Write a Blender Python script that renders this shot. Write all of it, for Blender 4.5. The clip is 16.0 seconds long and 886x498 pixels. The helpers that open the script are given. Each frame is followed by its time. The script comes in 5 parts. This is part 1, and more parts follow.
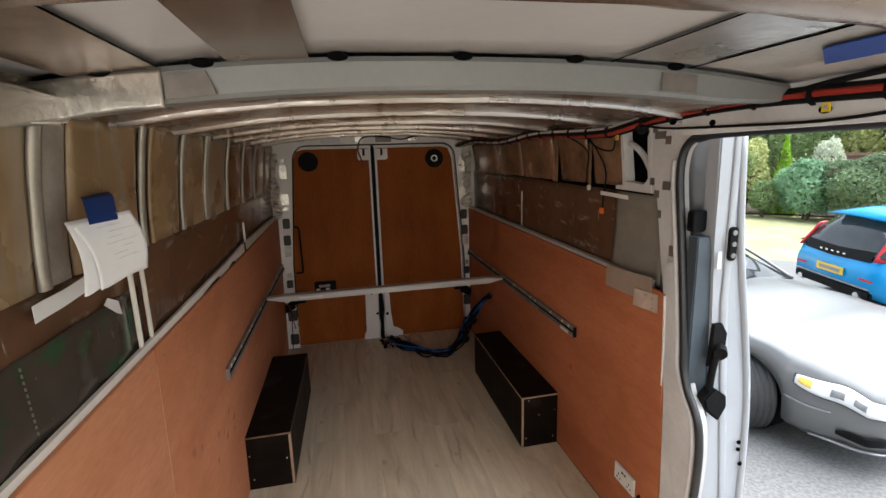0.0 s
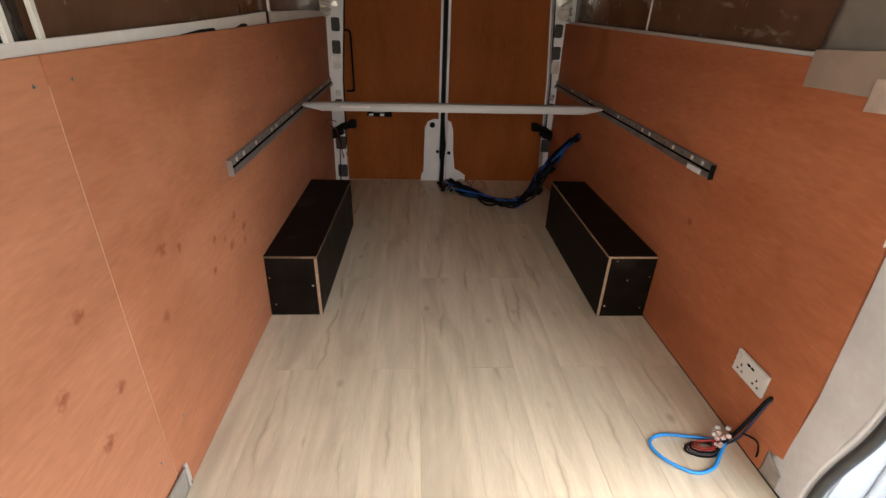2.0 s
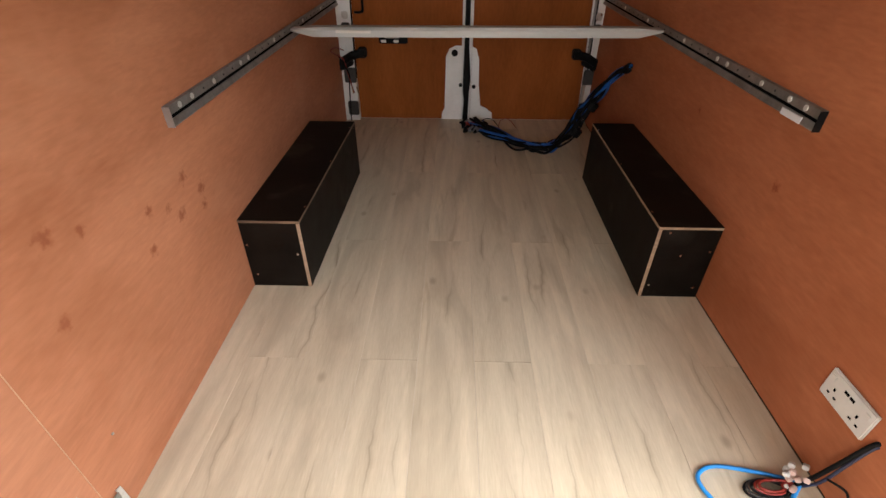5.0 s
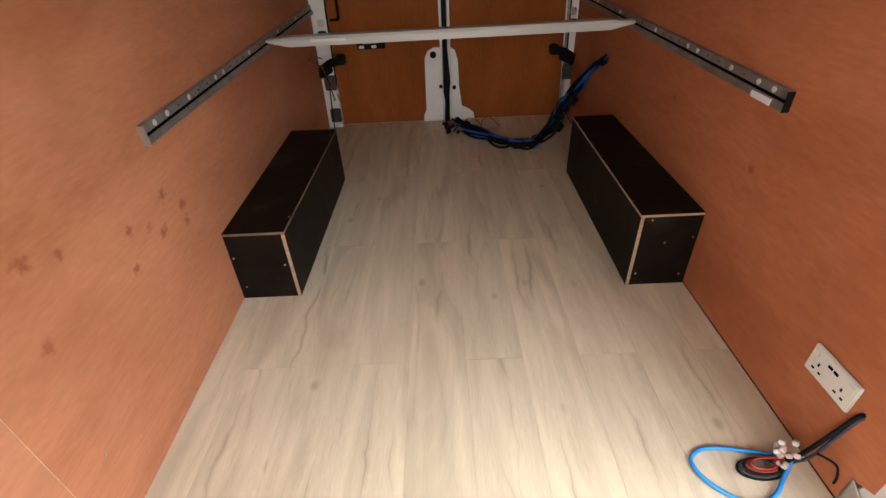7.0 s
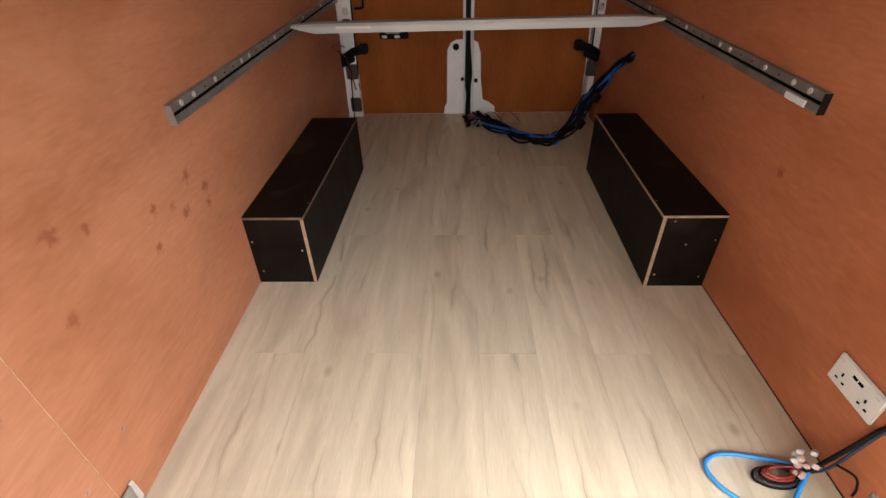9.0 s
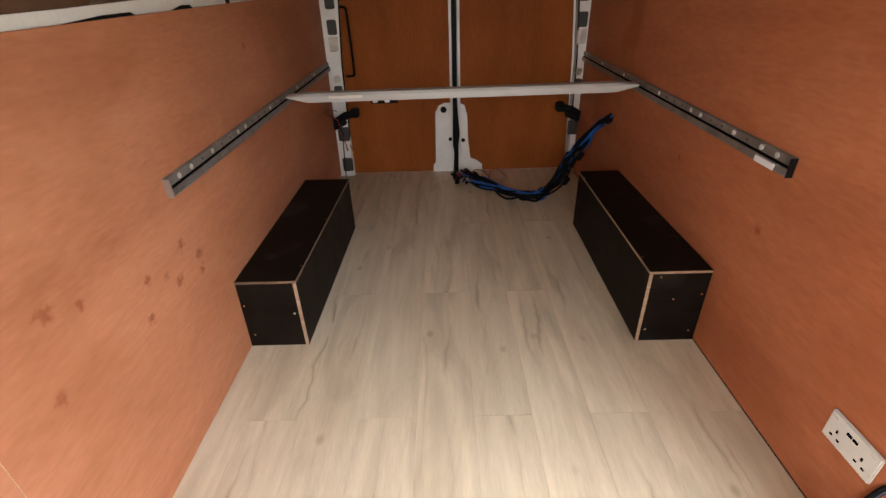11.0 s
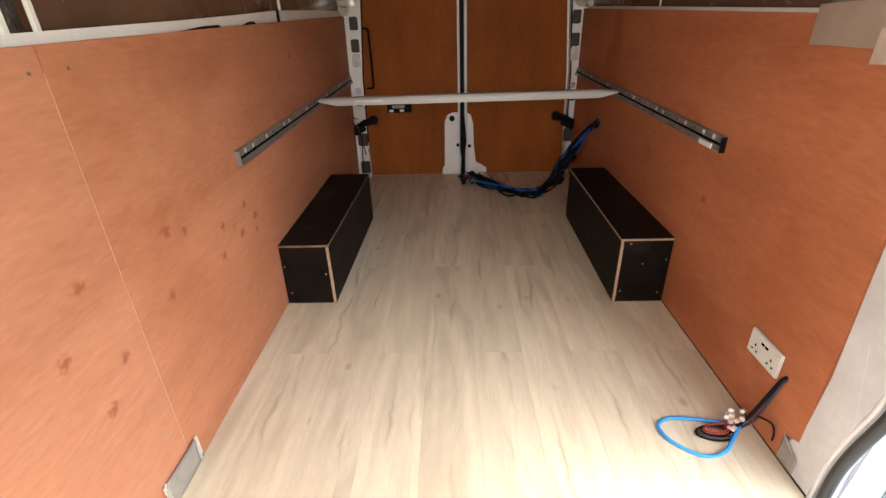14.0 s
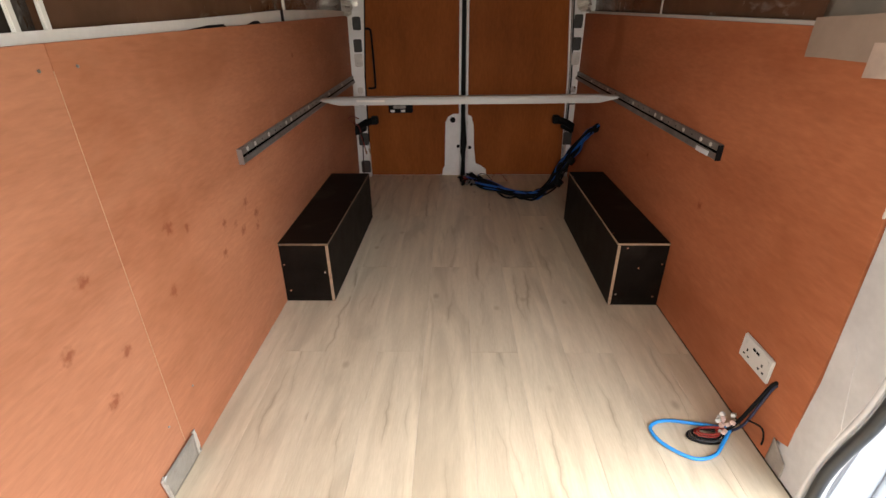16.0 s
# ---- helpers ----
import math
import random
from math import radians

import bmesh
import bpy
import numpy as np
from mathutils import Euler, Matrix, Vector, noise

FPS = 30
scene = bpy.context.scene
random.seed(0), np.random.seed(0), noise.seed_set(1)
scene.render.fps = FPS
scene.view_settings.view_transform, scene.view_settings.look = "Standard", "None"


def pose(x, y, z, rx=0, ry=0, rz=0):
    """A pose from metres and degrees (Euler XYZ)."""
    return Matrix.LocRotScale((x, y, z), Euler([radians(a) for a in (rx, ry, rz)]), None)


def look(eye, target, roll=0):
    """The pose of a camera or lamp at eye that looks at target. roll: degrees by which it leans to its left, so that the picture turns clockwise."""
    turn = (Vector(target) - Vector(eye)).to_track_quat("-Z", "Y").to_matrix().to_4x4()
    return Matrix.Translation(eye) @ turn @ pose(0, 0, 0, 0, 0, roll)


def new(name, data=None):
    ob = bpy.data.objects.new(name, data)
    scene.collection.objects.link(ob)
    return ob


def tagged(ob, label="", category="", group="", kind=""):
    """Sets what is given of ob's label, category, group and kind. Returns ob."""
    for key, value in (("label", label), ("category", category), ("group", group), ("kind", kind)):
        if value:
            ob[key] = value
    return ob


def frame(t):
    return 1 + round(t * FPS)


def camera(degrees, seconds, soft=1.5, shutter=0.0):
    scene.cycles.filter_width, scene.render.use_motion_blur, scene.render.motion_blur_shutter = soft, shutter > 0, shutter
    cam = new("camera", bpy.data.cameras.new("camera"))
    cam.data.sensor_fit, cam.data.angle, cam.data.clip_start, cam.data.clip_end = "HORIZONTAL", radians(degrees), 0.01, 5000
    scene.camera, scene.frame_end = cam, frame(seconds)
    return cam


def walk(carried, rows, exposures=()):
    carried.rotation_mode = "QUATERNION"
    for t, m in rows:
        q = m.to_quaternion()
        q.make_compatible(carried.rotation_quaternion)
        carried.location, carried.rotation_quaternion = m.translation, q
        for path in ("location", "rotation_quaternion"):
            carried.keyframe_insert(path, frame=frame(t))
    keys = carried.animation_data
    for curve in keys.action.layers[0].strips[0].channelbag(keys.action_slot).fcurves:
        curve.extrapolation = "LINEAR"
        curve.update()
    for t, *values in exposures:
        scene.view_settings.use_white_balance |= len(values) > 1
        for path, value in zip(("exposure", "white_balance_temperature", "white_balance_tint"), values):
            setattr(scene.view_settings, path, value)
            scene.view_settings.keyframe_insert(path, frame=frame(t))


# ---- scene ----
cam = camera(87.9, 16.0)
PATH = [
    (0, (-0.284, -2.324, 1.709), (0.124, -0.406, 1.316), -1.7),
    (0.5, (-0.289, -2.161, 1.589), (0.051, -0.253, 1.097), -0.3),
    (1, (-0.298, -2.02, 1.431), (-0.043, -0.142, 0.792), 0.8),
    (1.5, (-0.291, -1.924, 1.328), (-0.144, -0.101, 0.518), 1.3),
    (2, (-0.212, -1.785, 1.264), (-0.095, -0.01, 0.351), 1.9),
    (2.5, (-0.125, -1.634, 1.249), (-0.052, 0.091, 0.239), 2.0),
    (3, (-0.137, -1.439, 1.214), (-0.109, 0.24, 0.127), 1.8),
    (3.5, (-0.104, -1.381, 1.202), (-0.118, 0.26, 0.058), 1.4),
    (6, (-0.076, -1.419, 1.195), (-0.098, 0.21, 0.034), -0.9),
    (6.5, (-0.059, -1.416, 1.2), (-0.06, 0.219, 0.048), -2.6),
    (7, (-0.055, -1.413, 1.198), (-0.069, 0.22, 0.043), -2.9),
    (7.5, (-0.068, -1.414, 1.197), (-0.112, 0.215, 0.037), -2.0),
    (8, (-0.08, -1.412, 1.185), (-0.142, 0.202, 0.005), -1.4),
    (10.3, (-0.074, -1.417, 1.206), (-0.135, 0.266, 0.127), -1.6),
    (10.5, (-0.084, -1.414, 1.226), (-0.132, 0.291, 0.182), -1.8),
    (11, (-0.077, -1.412, 1.235), (-0.1, 0.323, 0.241), -1.9),
    (11.5, (-0.061, -1.424, 1.234), (-0.032, 0.314, 0.244), -1.5),
    (12, (-0.063, -1.426, 1.235), (-0.034, 0.312, 0.246), -0.8),
    (12.5, (-0.064, -1.461, 1.226), (-0.066, 0.28, 0.241), -2.4),
    (13, (-0.089, -1.521, 1.221), (-0.072, 0.251, 0.293), -3.2),
    (13.5, (-0.093, -1.645, 1.203), (-0.068, 0.122, 0.268), -2.4),
    (14, (-0.074, -1.827, 1.209), (-0.129, -0.046, 0.301), -1.8),
    (14.5, (-0.095, -1.855, 1.213), (-0.245, -0.055, 0.354), -0.9),
    (15, (-0.092, -1.856, 1.218), (-0.214, -0.076, 0.314), -0.4),
    (15.5, (-0.088, -1.856, 1.216), (-0.139, -0.074, 0.309), 0.0),
    (16, (-0.075, -1.843, 1.221), (-0.122, -0.062, 0.313), -0.6),
]
walk(cam, [(t, look(eye, target, roll)) for t, eye, target, roll in PATH],
     [(0, 1.48), (0.5, 1.46), (1.5, 1.85), (3, 2.08), (3.5, 2.15), (6, 2.3), (8, 2.33), (10.5, 2.38), (12.5, 2.66), (16, 2.19)])
SKY, SUN, SCREEN_W, CAB_W = 0.18, 2.85, 3.2, 4.8
SX, SY, STURN = 3.87, -0.145, 10.0
BX, BY, BTURN = 6.6, 2.85, -107.0

# ---- world, sun and sky ----
world = bpy.data.worlds.new("overcast_sky")
scene.world = world
world.use_nodes = True
wn = world.node_tree
sky = wn.nodes.new("ShaderNodeTexSky")
sky.sky_type = "NISHITA"
sky.sun_disc = False
sky.sun_elevation = radians(63)
sky.sun_rotation = radians(107)
sky.air_density, sky.dust_density, sky.ozone_density = 1.0, 3.0, 1.0
soften = wn.nodes.new("ShaderNodeHueSaturation")
soften.inputs["Saturation"].default_value = 0.5
wn.links.new(sky.outputs[0], soften.inputs["Color"])
wn.links.new(soften.outputs[0], wn.nodes["Background"].inputs["Color"])
wn.nodes["Background"].inputs["Strength"].default_value = SKY

sun = new("sun", bpy.data.lights.new("sun", "SUN"))
sun.data.energy, sun.data.angle, sun.data.color = SUN, radians(100), (0.81, 0.915, 1.0)
sun.matrix_world = look((4.0, -1.2, 8.2), (0, 0, 0))


def daylight(name, m, sx, sy, watts, colour):
    """Sky light in an opening of the van."""
    lamp = new(name, bpy.data.lights.new(name, "AREA"))
    lamp.data.shape, lamp.data.size, lamp.data.size_y = "RECTANGLE", sx, sy
    lamp.data.energy, lamp.data.color = watts, colour
    lamp.matrix_world = m
    return lamp


daylight("windscreen_daylight", look((0, -2.78, 1.45), (0, 0.6, 0.2)), 1.5, 0.9, SCREEN_W, (1.0, 0.87, 0.69))

daylight("cab_door_daylight", look((-1.0, -2.42, 1.2), (0.6, -0.6, 0.3)), 0.62, 0.95, CAB_W, (1.0, 0.965, 0.91))


# ---- materials ----
def material(name, base, rough=0.6, metal=0.0, vary=0.15, scale=4.0, fine=60.0, bump=0.1, stretch=(1, 1, 1), tint=None, spec=0.5, rand=0.0, rough_vary=0.1):
    """Two scales of noise on colour, a fine bump, and a patchy roughness."""
    m = bpy.data.materials.new(name)
    m.use_nodes = True
    nt, n = m.node_tree, m.node_tree.nodes
    b = n["Principled BSDF"]
    tc, mp = n.new("ShaderNodeTexCoord"), n.new("ShaderNodeMapping")
    mp.inputs["Scale"].default_value = stretch
    nt.links.new(tc.outputs["Object"], mp.inputs["Vector"])
    big, small = n.new("ShaderNodeTexNoise"), n.new("ShaderNodeTexNoise")
    for node, s, d in ((big, scale, 4), (small, fine, 3)):
        node.inputs["Scale"].default_value, node.inputs["Detail"].default_value = s, d
        nt.links.new(mp.outputs[0], node.inputs["Vector"])
    add = n.new("ShaderNodeMath")
    add.operation = "MULTIPLY_ADD"
    nt.links.new(small.outputs["Fac"], add.inputs[0])
    add.inputs[1].default_value = 0.4
    nt.links.new(big.outputs["Fac"], add.inputs[2])
    ramp = n.new("ShaderNodeMapRange")
    ramp.inputs["From Min"].default_value, ramp.inputs["From Max"].default_value = 0.45, 0.95
    nt.links.new(add.outputs[0], ramp.inputs["Value"])
    mix = n.new("ShaderNodeMix")
    mix.data_type = "RGBA"
    low = tint or tuple(c * (1 - vary) for c in base)
    mix.inputs[6].default_value = (*low, 1)
    mix.inputs[7].default_value = (*(min(1, c * (1 + vary)) for c in base), 1)
    nt.links.new(ramp.outputs[0], mix.inputs[0])
    out = mix.outputs[2]
    if rand:
        oi, hs, mr = n.new("ShaderNodeObjectInfo"), n.new("ShaderNodeHueSaturation"), n.new("ShaderNodeMapRange")
        mr.inputs["To Min"].default_value, mr.inputs["To Max"].default_value = 1 - rand, 1 + rand
        nt.links.new(oi.outputs["Random"], mr.inputs["Value"])
        nt.links.new(mr.outputs[0], hs.inputs["Value"])
        nt.links.new(out, hs.inputs["Color"])
        out = hs.outputs[0]
    nt.links.new(out, b.inputs["Base Color"])
    rr = n.new("ShaderNodeMapRange")
    rr.inputs["To Min"].default_value, rr.inputs["To Max"].default_value = max(0.02, rough - rough_vary), min(1, rough + rough_vary)
    nt.links.new(big.outputs["Fac"], rr.inputs["Value"])
    nt.links.new(rr.outputs[0], b.inputs["Roughness"])
    b.inputs["Metallic"].default_value = metal
    b.inputs["Specular IOR Level"].default_value = spec
    if bump:
        bp = n.new("ShaderNodeBump")
        bp.inputs["Strength"].default_value, bp.inputs["Distance"].default_value = bump, 0.01
        nt.links.new(add.outputs[0], bp.inputs["Height"])
        nt.links.new(bp.outputs[0], b.inputs["Normal"])
    return m


def plywood(name, base, dark, knots=(), x=0.0, spec=0.1, upright=False):
    """Rotary-cut veneer: grain along the sheet, soft blotches and a few dark knots at their places."""
    m = material(name, base, 0.55, vary=0.16, scale=1.6, fine=22, bump=0.06, stretch=(3.0, 1, 0.9) if upright else (1, 0.9, 4.0), tint=dark, rough_vary=0.08, spec=spec)
    nt, n = m.node_tree, m.node_tree.nodes
    b = n["Principled BSDF"]
    src = b.inputs["Base Color"].links[0].from_socket
    tc = n.new("ShaderNodeTexCoord")
    fig, mp = n.new("ShaderNodeTexNoise"), n.new("ShaderNodeMapping")
    mp.inputs["Scale"].default_value, mp.inputs["Rotation"].default_value = ((16, 1, 3), (0, 0, 0)) if upright else ((1, 5, 24), (radians(16), 0, 0))
    fig.inputs["Scale"].default_value, fig.inputs["Detail"].default_value, fig.inputs["Distortion"].default_value = 3.6, 5, 0.8
    nt.links.new(tc.outputs["Object"], mp.inputs["Vector"])
    nt.links.new(mp.outputs[0], fig.inputs["Vector"])
    fr = n.new("ShaderNodeMapRange")
    fr.inputs["From Min"].default_value, fr.inputs["From Max"].default_value = 0.3, 0.75
    fr.inputs["To Min"].default_value, fr.inputs["To Max"].default_value = 0.935, 1.065
    nt.links.new(fig.outputs["Fac"], fr.inputs["Value"])
    hs = n.new("ShaderNodeHueSaturation")
    nt.links.new(fr.outputs[0], hs.inputs["Value"])
    nt.links.new(src, hs.inputs["Color"])
    out = hs.outputs[0]
    for y, z, r in knots:
        r *= 1.3
        sub, ln, mr, mx = n.new("ShaderNodeVectorMath"), n.new("ShaderNodeVectorMath"), n.new("ShaderNodeMapRange"), n.new("ShaderNodeMix")
        sub.operation, ln.operation, mx.data_type = "SUBTRACT", "LENGTH", "RGBA"
        sub.inputs[1].default_value = (x, y, z)
        wob, rag = n.new("ShaderNodeTexNoise"), n.new("ShaderNodeMath")
        wob.inputs["Scale"].default_value, wob.inputs["Detail"].default_value = 70, 2
        rag.operation = "MULTIPLY_ADD"
        rag.inputs[1].default_value = r * 2.4
        nt.links.new(tc.outputs["Object"], wob.inputs["Vector"])
        nt.links.new(wob.outputs["Fac"], rag.inputs[0])
        nt.links.new(ln.outputs["Value"], rag.inputs[2])
        nt.links.new(tc.outputs["Object"], sub.inputs[0])
        nt.links.new(sub.outputs[0], ln.inputs[0])
        mr.interpolation_type = "SMOOTHSTEP"
        mr.inputs["From Min"].default_value, mr.inputs["From Max"].default_value = r * 2.5, r * 1.3
        mr.inputs["To Max"].default_value = 0.75
        nt.links.new(rag.outputs[0], mr.inputs["Value"])
        nt.links.new(mr.outputs[0], mx.inputs[0])
        nt.links.new(out, mx.inputs[6])
        mx.inputs[7].default_value = (base[0] * 0.55, base[1] * 0.36, base[2] * 0.3, 1)
        out = mx.outputs[2]
    nt.links.new(out, b.inputs["Base Color"])
    return m


def laminate():
    """Pale limed-oak laminate: long grain, thin dark checks and knots, a different cut on each board."""
    m = material("limed_oak_laminate", (0.61, 0.51, 0.372), 0.36, vary=0.12, scale=2.2, fine=30, bump=0.03, stretch=(9, 0.9, 1), tint=(0.51, 0.415, 0.296), rand=0.05, rough_vary=0.08, spec=0.3)
    nt, n = m.node_tree, m.node_tree.nodes
    b = n["Principled BSDF"]
    src = b.inputs["Base Color"].links[0].from_socket
    tc, oi, off = n.new("ShaderNodeTexCoord"), n.new("ShaderNodeObjectInfo"), n.new("ShaderNodeVectorMath")
    mul = n.new("ShaderNodeMath")
    mul.operation = "MULTIPLY"
    mul.inputs[1].default_value = 37.0
    nt.links.new(oi.outputs["Random"], mul.inputs[0])
    nt.links.new(tc.outputs["Object"], off.inputs[0])
    nt.links.new(mul.outputs[0], off.inputs[1])
    for node in [k for k in n if k.type == "MAPPING"]:
        nt.links.new(off.outputs[0], node.inputs["Vector"])
    out = src

    def overlay(value, lo, hi, col, amount):
        nonlocal out
        mr, mx = n.new("ShaderNodeMapRange"), n.new("ShaderNodeMix")
        mx.data_type = "RGBA"
        mr.interpolation_type = "SMOOTHSTEP"
        mr.inputs["From Min"].default_value, mr.inputs["From Max"].default_value = lo, hi
        mr.inputs["To Max"].default_value = amount
        nt.links.new(value, mr.inputs["Value"])
        nt.links.new(mr.outputs[0], mx.inputs[0])
        nt.links.new(out, mx.inputs[6])
        mx.inputs[7].default_value = (*col, 1)
        out = mx.outputs[2]

    def noise_at(scale, stretch, detail, dist):
        mp, tx = n.new("ShaderNodeMapping"), n.new("ShaderNodeTexNoise")
        mp.inputs["Scale"].default_value = stretch
        nt.links.new(off.outputs[0], mp.inputs["Vector"])
        nt.links.new(mp.outputs[0], tx.inputs["Vector"])
        tx.inputs["Scale"].default_value, tx.inputs["Detail"].default_value, tx.inputs["Distortion"].default_value = scale, detail, dist
        return tx.outputs["Fac"]

    # broad darker figure, fine pores, and a few bent hairline checks
    overlay(noise_at(1.0, (14, 1.1, 1), 5, 1.4), 0.5, 0.8, (0.33, 0.245, 0.16), 0.25)
    overlay(noise_at(1.0, (4.5, 1.2, 1), 4, 1.2), 0.5, 0.72, (0.36, 0.285, 0.2), 0.5)
    overlay(noise_at(1.0, (70, 4.0, 1), 3, 0.6), 0.58, 0.8, (0.26, 0.21, 0.15), 0.16)
    overlay(noise_at(1.0, (8, 1.1, 1), 4, 1.6), 0.58, 0.78, (0.31, 0.225, 0.14), 0.5)

    def calc(op, x, y):
        m = n.new("ShaderNodeMath")
        m.operation = op
        for i, q in enumerate((x, y)):
            if isinstance(q, (int, float)):
                m.inputs[i].default_value = q
            elif q is not None:
                nt.links.new(q, m.inputs[i])
        return m.outputs[0]

    xyz = n.new("ShaderNodeSeparateXYZ")
    nt.links.new(tc.outputs["Object"], xyz.inputs[0])

    def along(scale, seed, detail):
        """A noise that changes along the board alone."""
        cmb, tx = n.new("ShaderNodeCombineXYZ"), n.new("ShaderNodeTexNoise")
        nt.links.new(calc("MULTIPLY", oi.outputs["Random"], seed), cmb.inputs[0])
        nt.links.new(xyz.outputs[1], cmb.inputs[1])
        tx.inputs["Scale"].default_value, tx.inputs["Detail"].default_value = scale, detail
        nt.links.new(cmb.outputs[0], tx.inputs["Vector"])
        return tx.outputs["Fac"]

    def crack(seed, amount):
        """A hairline split that wanders along the board, comes and goes, and has a soft brown shade beside it."""
        nonlocal out
        start = calc("MULTIPLY_ADD", calc("FRACT", calc("MULTIPLY", oi.outputs["Random"], seed), None), 0.17)
        start.node.inputs[2].default_value = -0.03
        bend = calc("MULTIPLY", along(2.4, seed * 3.1, 8), 0.15)
        gap = calc("ABSOLUTE", calc("SUBTRACT", xyz.outputs[0], calc("ADD", start, bend)), None)
        gate = n.new("ShaderNodeMapRange")
        gate.inputs["From Min"].default_value, gate.inputs["From Max"].default_value = 0.5, 0.68
        nt.links.new(along(2.2, seed * 5.7, 2), gate.inputs["Value"])
        for width, col, share in ((0.017, (0.29, 0.21, 0.13), 0.4), (0.0036, (0.2, 0.14, 0.085), amount)):
            near, mx = n.new("ShaderNodeMapRange"), n.new("ShaderNodeMix")
            near.interpolation_type, mx.data_type = "SMOOTHSTEP", "RGBA"
            near.inputs["From Min"].default_value, near.inputs["From Max"].default_value, near.inputs["To Max"].default_value = width, width * 0.15, share
            nt.links.new(gap, near.inputs["Value"])
            nt.links.new(calc("MULTIPLY", near.outputs[0], gate.outputs[0]), mx.inputs[0])
            nt.links.new(out, mx.inputs[6])
            mx.inputs[7].default_value = (*col, 1)
            out = mx.outputs[2]

    crack(7.31, 0.5)
    crack(19.7, 0.42)
    vor, mp = n.new("ShaderNodeTexVoronoi"), n.new("ShaderNodeMapping")
    mp.inputs["Scale"].default_value = (7.0, 4.6, 1)
    nt.links.new(off.outputs[0], mp.inputs["Vector"])
    nt.links.new(mp.outputs[0], vor.inputs["Vector"])
    vor.inputs["Scale"].default_value = 0.8
    overlay(vor.outputs["Distance"], 0.12, 0.02, (0.26, 0.18, 0.11), 0.5)
    nt.links.new(out, b.inputs["Base Color"])
    return m


def foil(name, base, rough=0.3, crease=0.5, scale=7.0, stretch=(1, 1, 1), metal=0.92):
    """Aluminium-faced insulation, creased and dulled."""
    return material(name, base, rough, metal, vary=0.2, scale=scale, fine=scale * 5, bump=crease, stretch=stretch, rough_vary=0.14)


def scuffs(m, col, scale, stretch, lo, hi, amount, rot=0.0):
    """Thin marks, rubbed patches and painted reflections over a finished material."""
    nt, n = m.node_tree, m.node_tree.nodes
    b = n["Principled BSDF"]
    tc, mp, tx, mr, mx = n.new("ShaderNodeTexCoord"), n.new("ShaderNodeMapping"), n.new("ShaderNodeTexNoise"), n.new("ShaderNodeMapRange"), n.new("ShaderNodeMix")
    mx.data_type, mr.interpolation_type = "RGBA", "SMOOTHSTEP"
    mp.inputs["Scale"].default_value, mp.inputs["Rotation"].default_value = stretch, (radians(rot), 0, 0)
    tx.inputs["Scale"].default_value, tx.inputs["Detail"].default_value, tx.inputs["Distortion"].default_value = scale, 4, 0.6
    mr.inputs["From Min"].default_value, mr.inputs["From Max"].default_value, mr.inputs["To Max"].default_value = lo, hi, amount
    nt.links.new(tc.outputs["Object"], mp.inputs["Vector"])
    nt.links.new(mp.outputs[0], tx.inputs["Vector"])
    nt.links.new(tx.outputs["Fac"], mr.inputs["Value"])
    nt.links.new(mr.outputs[0], mx.inputs[0])
    nt.links.new(b.inputs["Base Color"].links[0].from_socket, mx.inputs[6])
    mx.inputs[7].default_value = (*col, 1)
    nt.links.new(mx.outputs[2], b.inputs["Base Color"])
    return m


LAM = laminate()
PLY_F = plywood("pale_plywood_front", (0.46, 0.198, 0.111), (0.39, 0.152, 0.078), [(-1.02, .72, .014), (-1.12, .60, .016), (-.98, .50, .013), (-1.06, .42, .015)], -0.875)
PLY_L = plywood("red_plywood_left", (0.45, 0.184, 0.098), (0.38, 0.139, 0.068), [(-.229, .592, .016), (-.149, .523, .015), (-.159, .467, .013), (-.283, .502, .016), (-.446, .492, .014), (-.407, .586, .012), (-.618, .667, .012), (-.699, .702, .017), (-.755, .53, .014), (-.33, .55, .01), (.55, 1.05, .01)], -0.875)
PLY_R = plywood("red_plywood_right", (0.41, 0.148, 0.069), (0.345, 0.111, 0.049), [(-.162, .556, .013), (.4, .6, .01)], 0.875)
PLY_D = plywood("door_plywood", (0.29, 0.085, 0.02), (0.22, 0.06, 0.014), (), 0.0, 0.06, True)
scuffs(PLY_L, (0.33, 0.115, 0.05), 1.6, (1, 1.5, 1.5), 0.5, 0.72, 0.4)
scuffs(PLY_L, (0.52, 0.24, 0.135), 2.6, (1, 1.0, 2.5), 0.55, 0.75, 0.4, 14)
scuffs(PLY_R, (0.27, 0.08, 0.03), 1.8, (1, 1.2, 1.8), 0.5, 0.74, 0.5)
JOINT = material("filled_plywood_joint", (0.56, 0.31, 0.18), 0.7, scale=30, fine=120)
PLY_EDGE = material("cut_plywood_edge", (0.36, 0.24, 0.155), 0.75, vary=0.35, scale=20, fine=120, stretch=(1, 0.3, 6))
WORN_EDGE = material("dirty_plywood_edge", (0.16, 0.10, 0.06), 0.75, vary=0.6, scale=12, fine=60, stretch=(1, 1, 6), tint=(0.05, 0.032, 0.02))
FILM = material("dark_film_faced_plywood", (0.010, 0.0072, 0.0055), 0.45, vary=0.4, scale=9, fine=140, bump=0.12, spec=0.05)
scuffs(FILM, (0.06, 0.05, 0.04), 5.0, (1, 1, 1), 0.58, 0.78, 0.5)
scuffs(FILM, (0.3, 0.26, 0.2), 30.0, (1, 1, 1), 0.76, 0.8, 0.6)
# van white, darkened in colour so daylight doesn't burn out door and sill
PAINT = material("white_paint_toned_down", (0.36, 0.375, 0.40), 0.35, vary=0.04, scale=3, fine=40, bump=0.02)
